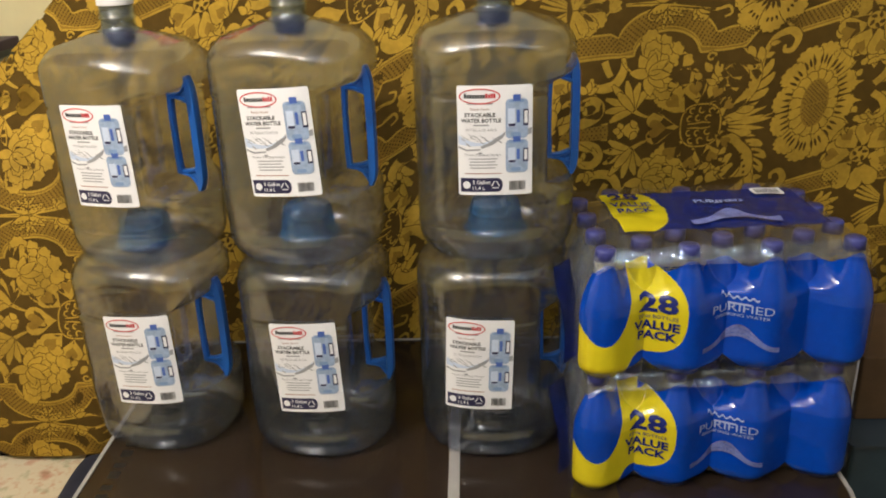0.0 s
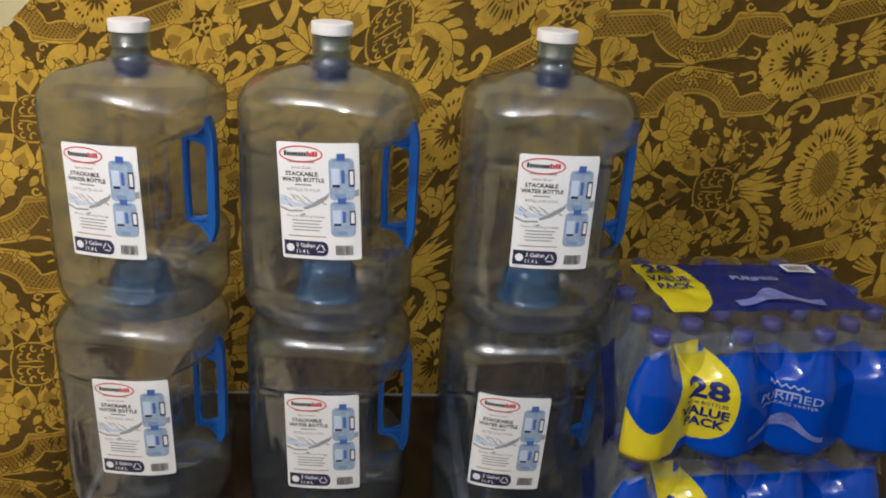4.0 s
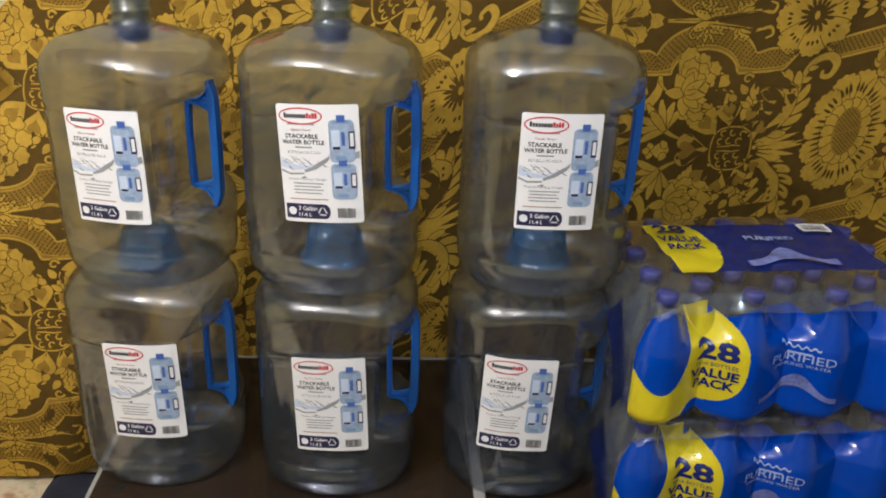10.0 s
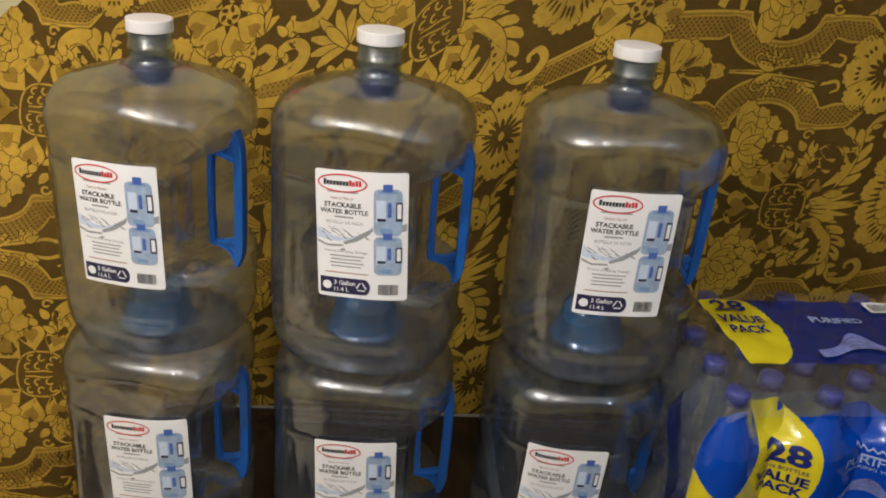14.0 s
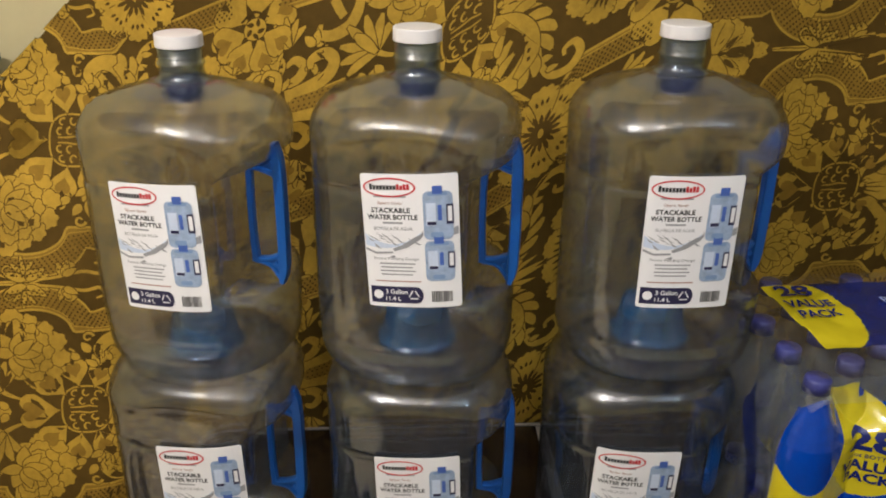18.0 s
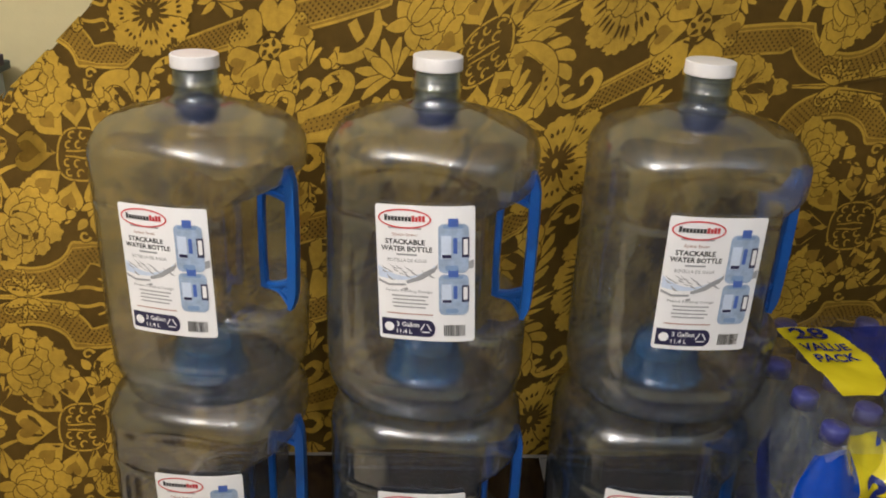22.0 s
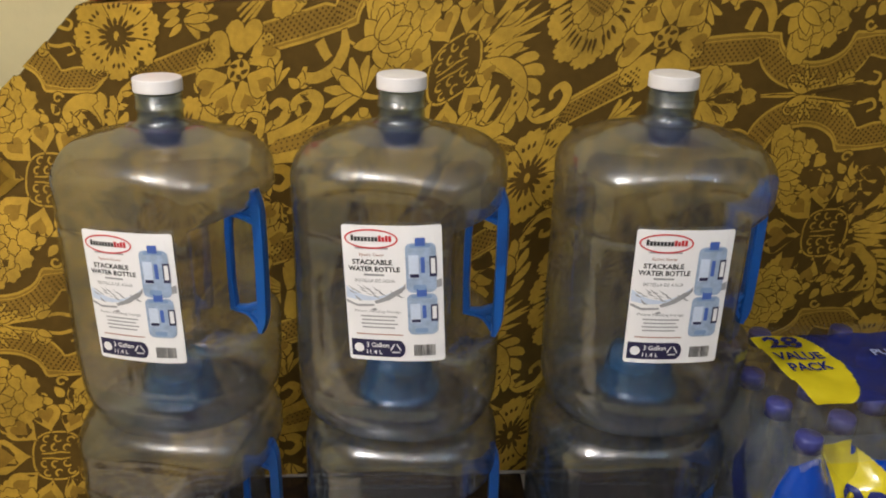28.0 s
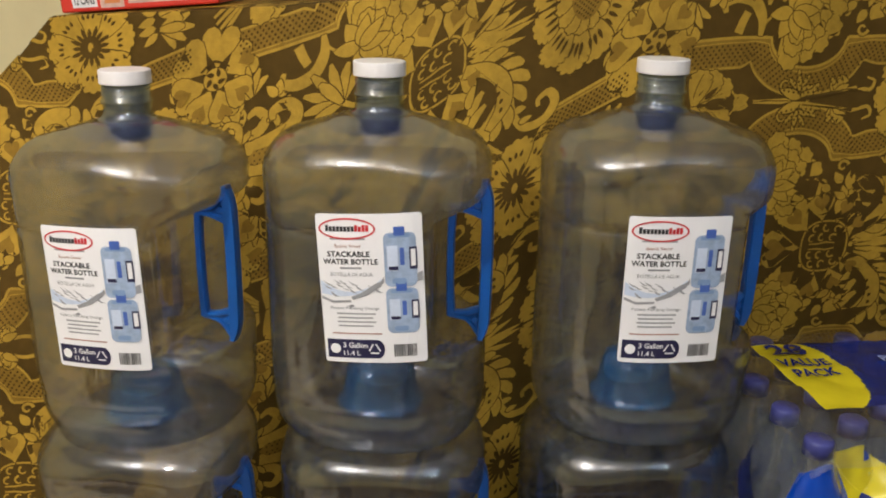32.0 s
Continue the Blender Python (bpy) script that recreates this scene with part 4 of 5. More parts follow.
def handle_mesh():
    """A moulded grip: a broad outer bar and a thin inner one, joined by webbed corners with a small boss in each."""
    bm = bmesh.new()
    deep = -0.012

    def plate(pts, t):
        """A flat outline in x and z, t thick on either side, with rounded rims."""
        rings = []
        for f, y in ((0.80, -t), (1.0, -t * 0.55), (1.0, t * 0.55), (0.80, t)):
            inset = grown(pts, -0.0011) if f < 1 else pts
            rings.append([bm.verts.new((x, deep + y, z)) for x, z in inset])
        for a, b in zip(rings, rings[1:]):
            for k in range(len(a)):
                bm.faces.new((a[k], a[(k + 1) % len(a)], b[(k + 1) % len(a)], b[k]))
        bm.faces.new(rings[0][::-1])
        bm.faces.new(rings[-1])

    plate(stroke(curve([(0.1100, 0.103), (0.1135, 0.125), (0.1145, 0.189), (0.1135, 0.253), (0.1100, 0.277)]), 0.006, 0.0125, 0.0125, 0.0125, 0.006), 0.0075)
    plate(stroke(curve([(0.0785, 0.128), (0.0770, 0.165), (0.0770, 0.215), (0.0785, 0.250)]), 0.0085, 0.0075, 0.0075, 0.0085), 0.0055)
    for z, s in ((0.131, -1), (0.246, 1)):
        plate(stroke(curve([(0.0760, z), (0.093, z - s * 0.0015), (0.1125, z - s * 0.008)]), 0.0062, 0.0055, 0.0075), 0.0056)
        plate(stroke(curve([(0.0780, z + s * 0.002), (0.097, z + s * 0.007), (0.1115, z + s * 0.026)]), 0.0042, 0.0042, 0.0060), 0.0052)
        web = [(0.085, z), (0.098, z + s * 0.006), (0.109, z + s * 0.020), (0.111, z - s * 0.004)]
        plate(web if s > 0 else web[::-1], 0.0022)
        boss = [(0.1045 + 0.0042 * math.cos(a), z + s * 0.005 + 0.0042 * math.sin(a)) for a in [2 * math.pi * k / 12 for k in range(12)]]
        plate(boss, 0.0048)
    bmesh.ops.recalc_face_normals(bm, faces=bm.faces)
    return bm


def flat(bm, pts, y, curve):
    """A filled outline on the label's face; curve gives the depth of the face."""
    vs = [bm.verts.new((x, curve(x) + y, z)) for x, z in pts]
    return bm.faces.new(vs)


LW, LH = 0.0995, 0.150


def rect(x0, x1, z0, z1, r=0.0, n=4):
    if r <= 0:
        return [(x0, z0), (x1, z0), (x1, z1), (x0, z1)]
    return [(x, z) for x, z in rounded_rect(x0, x1, z0, z1, r, n)]


def lettering(text, x, z, height, width=None, bold=0.0, align="CENTER"):
    """A bmesh of flat letters in the x-z plane, from the built-in font."""
    data = bpy.data.curves.new("letters", "FONT")
    data.body, data.size, data.align_x, data.offset, data.resolution_u = text, 1.0, align, bold, 2
    ob = bpy.data.objects.new("letters", data)
    scene.collection.objects.link(ob)
    me = bpy.data.meshes.new_from_object(ob.evaluated_get(bpy.context.evaluated_depsgraph_get()))
    bm = bmesh.new()
    bm.from_mesh(me)
    bpy.data.objects.remove(ob)
    bpy.data.curves.remove(data)
    bpy.data.meshes.remove(me)
    xs = [v.co.x for v in bm.verts]
    zs = [v.co.y for v in bm.verts]
    sz = height / (max(zs) - min(zs))
    sx = width / (max(xs) - min(xs)) if width else sz
    mid = (max(xs) + min(xs)) / 2 if align == "CENTER" else min(xs)
    z_low = min(zs)
    for v in bm.verts:
        v.co = Vector((x + (v.co.x - mid) * sx, 0, z + (v.co.y - z_low) * sz))
    return bm


def moved(bm, dy):
    for v in bm.verts:
        v.co.y += dy
    return bm


def joined(bms):
    out = bmesh.new()
    for b in bms:
        me = bpy.data.meshes.new("piece")
        b.to_mesh(me)
        b.free()
        out.from_mesh(me)
        bpy.data.meshes.remove(me)
    return out


def fills(outlines, y):
    bm = bmesh.new()
    for o in outlines:
        flat(bm, o, y, lambda x: 0.0)
    bmesh.ops.triangulate(bm, faces=bm.faces)
    return bm


def ellipse(cx, cz, a, b, n=32):
    return [(cx + a * math.cos(2 * math.pi * k / n), cz + b * math.sin(2 * math.pi * k / n)) for k in range(n)]


def band_ring(cx, cz, a, b, w, y, n=36):
    bm = bmesh.new()
    o, i = [bm.verts.new((x, y, z)) for x, z in ellipse(cx, cz, a, b, n)], [bm.verts.new((x, y, z)) for x, z in ellipse(cx, cz, a - w, b - w, n)]
    for k in range(n):
        bm.faces.new((o[k], o[(k + 1) % n], i[(k + 1) % n], i[k]))
    return bm


def front_label(parent, place, tilt, yaw):
    """The printed paper label, its origin at its middle, facing -y."""
    sheet_bm = bmesh.new()
    pts = rect(-LW / 2, LW / 2, -LH / 2, LH / 2, 0.003)
    lo, hi = [sheet_bm.verts.new((x, 0, z)) for x, z in pts], [sheet_bm.verts.new((x, 0.0006, z)) for x, z in pts]
    sheet_bm.faces.new(lo)
    sheet_bm.faces.new(hi[::-1])
    for k in range(len(pts)):
        sheet_bm.faces.new((lo[k], hi[k], hi[(k + 1) % len(pts)], lo[(k + 1) % len(pts)]))
    sheet = part("front_label", sheet_bm, "paper", parent, "white paper label with black lettering and a small bottle picture")
    sheet.matrix_basis = pose(*place, 0, tilt, yaw)

    def P(u, v):  # from the label's top left, in hundredths of its width and height
        return (-LW / 2 + u * LW / 100, LH / 2 - v * LH / 100)

    def block(u0, u1, v0, v1, r=0.0):
        (x0, z1), (x1, z0) = P(u0, v0), P(u1, v1)
        return rect(x0, x1, z0, z1, r)

    def text(s, u, v, h, w, bold=0.02, align="CENTER"):
        x, z = P(u, v)
        return moved(lettering(s, x, z, h * LH / 100, w * LW / 100, bold, align), -0.0005)

    e = -0.0004
    cx, cz = P(30, 9.5)
    part("logo_oval", band_ring(cx, cz, 0.0272, 0.0105, 0.0017, e), "red_ink", sheet)
    for k in range(12):
        tall = k in (0, 8, 10, 11)
        part("logo_bar", fills([block(9.5 + 3.5 * k, 12.3 + 3.5 * k, 7.0 if tall else 8.0, 11.2)], e), "black_ink" if k < 8 else "red_ink", sheet)
    part("lettering", joined([text("STACKABLE", 30, 27.8, 3.7, 41, 0.022), text("WATER BOTTLE", 31.5, 32.8, 3.7, 53, 0.022)]), "black_ink", sheet)
    part("lettering", text("Space Saver", 30, 22.2, 2.6, 26, 0.0), "brown_ink", sheet)
    part("lettering", text("BOTELLA DE AGUA", 32, 40.6, 2.4, 41, 0.0), "grey_ink", sheet)
    small = [block(13, 47, 15.6, 16.6), block(21, 42, 34.6, 35.8)]
    for k in range(4):
        small.append(block(15 + k % 2, 53 - 3 * (k % 2), 65.4 + 2.8 * k, 66.4 + 2.8 * k))
    for line in small:
        part("print_line", fills([line], e), "grey_ink", sheet)
    part("print_line", fills([block(9, 58, 79.2, 80.0)], e), "brown_ink", sheet)
    part("lettering", text("Patent Pending Design", 33, 63.6, 2.5, 48, 0.01), "grey_ink", sheet)
    # the splash of water: pale bowls of grey with darker crests
    bowl = [P(u, 43 + 9 * math.sin(math.pi * min(1.0, u / 62)) ** 0.8 - 0.03 * u) for u in range(1, 63, 4)] + [P(u, 52.5 + 4.5 * math.sin(math.pi * u / 62) - 0.11 * u) for u in range(61, 0, -4)]
    part("water_splash", fills([bowl], e), "pale_ink", sheet)
    swirl = []
    for k in range(6):
        u0, v0 = 3 + 5 * k, 43.5 + 1.8 * math.sin(k * 1.9)
        swirl.append([P(u0, v0), P(u0 + 5, v0 + 3.2), P(u0 + 10, v0 + 3.6), P(u0 + 5, v0 + 2.2)])
    swirl.append([P(30, 54.5), P(42, 51), P(54, 45.5), P(62, 43.2), P(60, 47), P(46, 53.2), P(32, 56.4)])
    swirl.append([P(88, 41), P(99, 38), P(99, 44), P(90, 45)])
    swirl.append([P(1, 54), P(12, 57.2), P(30, 56.6), P(30, 58), P(12, 58.8), P(1, 56)])
    for k in range(9):
        u0, v0, d = 4 + 6.1 * k, 46.5 + 3.4 * math.sin(k * 2.3) + 1.2 * (k % 3), 2.4 + 1.3 * math.sin(k * 1.7)
        swirl.append([P(u0, v0), P(u0 + 3, v0 + d * 0.5), P(u0 + 6.5, v0 + d), P(u0 + 9, v0 + d * 1.1), P(u0 + 5, v0 + d * 1.15), P(u0 + 2, v0 + d * 0.8)])
    swirl.append([P(44, 50.6), P(54, 46.8), P(61, 43.0), P(63, 40.5), P(63, 44.4), P(55, 49.4), P(47, 52.4)])
    swirl.append([P(26, 60.6), P(31, 59.4), P(33, 60.8), P(29, 61.8)])
    for piece in swirl:
        part("water_splash", fills([piece], e - 0.0002), "grey_ink", sheet)
    # the picture of two stacked bottles
    for v0, v1 in ((12, 47.5), (48.5, 79)):
        h = v1 - v0
        picture = part("bottle_picture", fills([block(64, 94, v0, v1, 0.006)], e - 0.0003), "sky_ink", sheet)
        part("pictured_cap", fills([block(74, 84, v0 - 3.8, v0 + 2, 0.001)], e - 0.0005), "blue_ink", picture)
        part("pictured_shoulder", fills([block(69, 89, v0 + 0.8, v0 + 3.2, 0.0015)], e - 0.0005), "mid_ink", picture)
        part("pictured_label", fills([block(67, 77, v0 + 0.24 * h, v0 + 0.70 * h)], e - 0.0005), "pale_ink", picture)
        part("pictured_scale", fills([block(79, 83, v0 + 0.28 * h, v0 + 0.60 * h, 0.001)], e - 0.0005), "blue_ink", picture)
        part("pictured_foot", fills([block(68, 77, v0 + 0.62 * h, v0 + 0.69 * h)], e - 0.0007), "navy", picture)
        part("pictured_base", fills([block(71, 84, v0 + 0.84 * h, v0 + 0.95 * h, 0.002)], e - 0.0005), "mid_ink", picture)
        part("pictured_handle", fills([block(87.5, 94.5, v0 + 0.27 * h, v0 + 0.68 * h)], e - 0.0005), "navy", picture)
        part("pictured_grip", fills([block(89, 93.2, v0 + 0.31 * h, v0 + 0.62 * h)], e - 0.0007), "paper", picture)
    # the dark strip at the foot
    x0, z1 = P(3, 83.8)
    x1, z0 = P(60, 96.8)
    strip = [(x0, z0), *[(x1 - 0.007 + 0.007 * math.sin(a), (z0 + z1) / 2 - (z1 - z0) / 2 * math.cos(a)) for a in [math.pi * k / 10 for k in range(11)]], (x0, z1)]
    foot = part("foot_strip", fills([strip], e), "navy", sheet)
    cx, cz = P(11, 90.3)
    part("emblem", fills([ellipse(cx, cz, 0.0052, 0.0052, 20)], e - 0.0003), "paper", foot)
    part("lettering", joined([moved(lettering("3 Gallon", *P(19, 89.6), 0.0056, 0.024, 0.02, "LEFT"), e - 0.0003), moved(lettering("11.4 L", *P(19, 94.9), 0.005, 0.0165, 0.02, "LEFT"), e - 0.0003)]), "paper", foot)
    cx, cz = P(50, 90.4)
    tri = bmesh.new()
    for k in range(3):
        a0, a1 = radians(90 + 120 * k + 12), radians(90 + 120 * k + 108)
        p, q = Vector((cx + 0.0058 * math.cos(a0), cz + 0.0058 * math.sin(a0))), Vector((cx + 0.0058 * math.cos(a1), cz + 0.0058 * math.sin(a1)))
        s = Vector((-(q - p).y, (q - p).x)).normalized() * 0.0007
        flat(tri, [(p - s)[:], (q - s)[:], (q + s)[:], (p + s)[:]], e - 0.0003, lambda x: 0.0)
    part("recycling_mark", tri, "paper", foot)
    bars = []
    rnd = random.Random(5)
    u = 69.0
    while u < 90:
        w = rnd.choice((0.5, 0.8, 1.2))
        bars.append(block(u, u + w, 87, 95.5))
        u += w + rnd.choice((0.5, 0.8))
    for one in bars:
        part("code_bar", fills([one], e), "black_ink", sheet)
    return sheet


def face_depth(x):
    """How far the rounded front falls back at x from the bottle's middle."""
    return DEEP * (1 - max(0.05, 1 - (abs(x) / HALF) ** SQUARE) ** (1 / SQUARE))


def wrapped(sheet, along):
    """Bends a label and all its print round the front of the bottle."""
    for ob in (sheet, *sheet.children_recursive):
        bm = bmesh.new()
        bm.from_mesh(ob.data)
        for k in range(-5, 6):
            bmesh.ops.bisect_plane(bm, geom=bm.verts[:] + bm.edges[:] + bm.faces[:], plane_co=(k * LW / 12, 0, 0), plane_no=(1, 0, 0))
        for v in bm.verts:
            v.co.y += face_depth(v.co.x + along)
        bm.to_mesh(ob.data)
        bm.free()


def water_bottle(place, turn, words, sunk=0.0, cup_at=(0.0, 0.0)):
    bottle = empty("water_bottle", place, turn, label=words, category="water bottle", group="stackable water bottles")
    part("body", bottle_shell(), ["pet", "pet_inside"], bottle, smooth=True)
    stacked = place[2] > TABLE + 0.1
    cup = part("base_cup", cup_mesh(), "cup" if stacked else "clear_cup", bottle, "blue tinted cup in the base" if stacked else "clear cup in the base", smooth=True)
    cup.location.x, cup.location.y = cup_at
    # added ring: the shoulder's violet reflection put into a tinted sheet
    part("shoulder_flange", spin([(0.0250, 0.3395), (0.034, 0.3345), (0.046, 0.3290), (0.056, 0.3240)], 48), "flange", bottle, "added violet ring that imitates the reflection in the shoulder", smooth=True)
    neck = part("neck", spin([(0.0315, 0.3380), (0.029, 0.340), (0.0258, 0.342), (0.0248, 0.346), (0.0246, 0.355), (0.0264, 0.3562), (0.0264, 0.3585), (0.0246, 0.3598), (0.0240, 0.386),
                               (0.0218, 0.386), (0.0218, 0.345), (0.0285, 0.3385)], 40), "neck", bottle, "blue tinted screw neck", smooth=True)
    part("neck_sleeve", spin([(0.0250, 0.3385), (0.0252, 0.334), (0.0246, 0.317), (0.0230, 0.3165), (0.0230, 0.3385)], 40), "collar", bottle, "dark blue sleeve at the foot of the neck", smooth=True)
    for z in (0.3635, 0.3695):
        part("thread_ring", spin([(0.0240, z), (0.0252, z + 0.001), (0.0240, z + 0.0022)], 40), "neck", neck, smooth=True)
    cap = spin([(0.0, 0.3895), (0.0245, 0.3895), (0.0255, 0.3894), (0.0261, 0.3888), (0.0262, 0.3880), (0.0263, 0.3765), (0.0263, 0.3755), (0.0248, 0.3755), (0.0246, 0.3865), (0, 0.3867)], 48)
    part("cap", cap, "cap", bottle, "white ribbed screw cap", smooth=True)
    part("handle", handle_mesh(), "handle", bottle, "blue moulded carrying handle", smooth=False)
    for ob in bottle.children:
        if ob.name.split(".")[0] in ("shoulder_flange", "neck", "neck_sleeve", "cap"):
            ob.location.z = -sunk
    return bottle


# place, turn, height of the base; label: middle along the face, height of its middle, lean
STACKS = [
    ((-0.485, 1.335), -16, 1.069, 0.010, 1.245, -1.5), ((-0.2225, 1.284), -12, 1.086, 0.014, 1.2735, -3.0), ((0.0625, 1.277), 1, 1.092, -0.004, 1.272, 0.0),
    ((-0.484, 1.302), -9, TABLE, 0.021, 0.932, -1.5), ((-0.219, 1.279), -5, TABLE, 0.005, 0.9275, -2.0), ((0.055, 1.278), 2, TABLE, -0.024, 0.930, 2.0),
]
for (bx, by), turn, base, along, lz, lean in STACKS:
    words = "empty clear three-gallon bottle, white cap, stacked on another" if base > TABLE else "empty clear three-gallon bottle with blue handle, on the table"
    b = water_bottle((bx, by, base), turn, words, 0.020 if base == TABLE and bx < -0.4 else 0.0, (0.010, -0.0314) if base > TABLE and bx < -0.4 else (0.0, 0.0))
    wrapped(front_label(b, (along, -DEEP - 0.0014, lz - base), lean, 0), along)

# ---- shrink-wrapped packs of drinking water ----
D = 0.0656
PACK_TURN = 4.0
PACK_H = 0.186
ROW = D * math.sqrt(3)


def small_bottle():
    b = empty("drinking_water_bottle", (0, 0, 0), label="small clear bottle of drinking water with a violet-blue cap", category="bottle", group="bottles in shrink-wrapped packs")
    r = D / 2 - 0.0006
    part("body", spin([(0, 0.004), (r * 0.55, 0.002), (r * 0.85, 0.0), (r, 0.012), (r, 0.05), (r * 0.96, 0.054), (r, 0.058), (r, 0.096), (r * 0.945, 0.110), (r * 0.84, 0.124), (r * 0.71, 0.136), (r * 0.57, 0.147), (0.0140, 0.157), (0.0125, 0.169)], 24), "small_pet", b, smooth=True)
    part("cap", spin([(0.0, 0.186), (0.0128, 0.186), (0.0142, 0.184), (0.0146, 0.169), (0.0125, 0.169)], 20), "small_cap", b, "violet-blue screw cap", smooth=True)
    return b


def pack_places():
    out = []
    for row in range(8):
        n = 4 if row % 2 == 0 else 3
        for k in range(n):
            out.append((k * ROW + (ROW / 2 if row % 2 else 0), row * D / 2))
    return out


OUTLINE = [(0.0, 0.80), (0.010, 0.95), (0.020, 1.0), (0.096, 1.0), (0.110, 0.955), (0.124, 0.85), (0.136, 0.72), (0.147, 0.58), (0.157, 0.475), (0.165, 0.455), (0.20, 0.45)]


def bottle_radius(z):
    """Radius of the small bottle's outline under the film."""
    for (za, a), (zb, b) in zip(OUTLINE, OUTLINE[1:]):
        if z <= zb:
            return D / 2 * (a + (b - a) * (z - za) / (zb - za))
    return D / 2 * 0.45


FRONT_ROWS = [(k * ROW, 0.0) for k in range(4)] + [(k * ROW + ROW / 2, D / 2) for k in range(3)]


def film_front(x, z):
    """Depth of the tight film over the two front rows: round on each bottle, then straight across to the next."""
    r = bottle_radius(z) + 0.0012
    slope = 0.55 + 1.7 * smooth_step(0.112, 0.158, z)
    edge = r * slope / math.sqrt(1 + slope * slope)
    best = 1.0
    for bx, by in FRONT_ROWS:
        d = abs(x - bx)
        outside = (bx == 0 and x < 0) or (by == 0 and bx > 2.9 * ROW and x > bx)
        if outside:
            y = by - math.sqrt(max(0.0, r * r - d * d)) if d < r else by + 1.2 * (d - r)
        elif d < edge:
            y = by - math.sqrt(r * r - d * d)
        else:
            y = by - math.sqrt(r * r - edge * edge) + slope * (d - edge)
        best = min(best, y)
    low = smooth_step(0.016, 0.0, z) * 0.006
    return best - 0.0012 + low


def in_yellow(x, z):
    """The yellow badge of the print: a rounded shield that runs along the foot of the corner bottle."""
    blob = abs((x - 0.062) / 0.047) ** 2.4 + abs((z - 0.091) / 0.058) ** 2.4 < 1
    body = x < 0.062 and 0.034 < z < 0.157 + 0.009 * math.cos(4 * math.pi * x / ROW)
    foot = x < 0.054 and z <= 0.035 and ((x - 0.054) / 0.022) ** 2 + (z / 0.034) ** 2 > 1
    oval = abs(x + 0.004) < 0.038 if z > 0.122 else ((x + 0.004) / 0.038) ** 2 + ((z - 0.122) / 0.068) ** 2 < 1
    return (blob or body or foot) and not oval


def sliced(bm, step, axes):
    """Cuts flat print into strips, so that it can follow a curved face."""
    for axis in axes:
        values = [v.co[axis] for v in bm.verts]
        normal = [0, 0, 0]
        normal[axis] = 1
        k = math.ceil(min(values) / step)
        while k * step < max(values):
            at = [0, 0, 0]
            at[axis] = k * step
            bmesh.ops.bisect_plane(bm, geom=bm.verts[:] + bm.edges[:] + bm.faces[:], plane_co=at, plane_no=normal)
            k += 1


def draped(bm, y_off, base):
    """Lays flat lettering onto the front film."""
    sliced(bm, 0.004, (0,))
    for v in bm.verts:
        x, z = v.co.x, v.co.z
        v.co.y = film_front(x, z) + y_off
    return bm


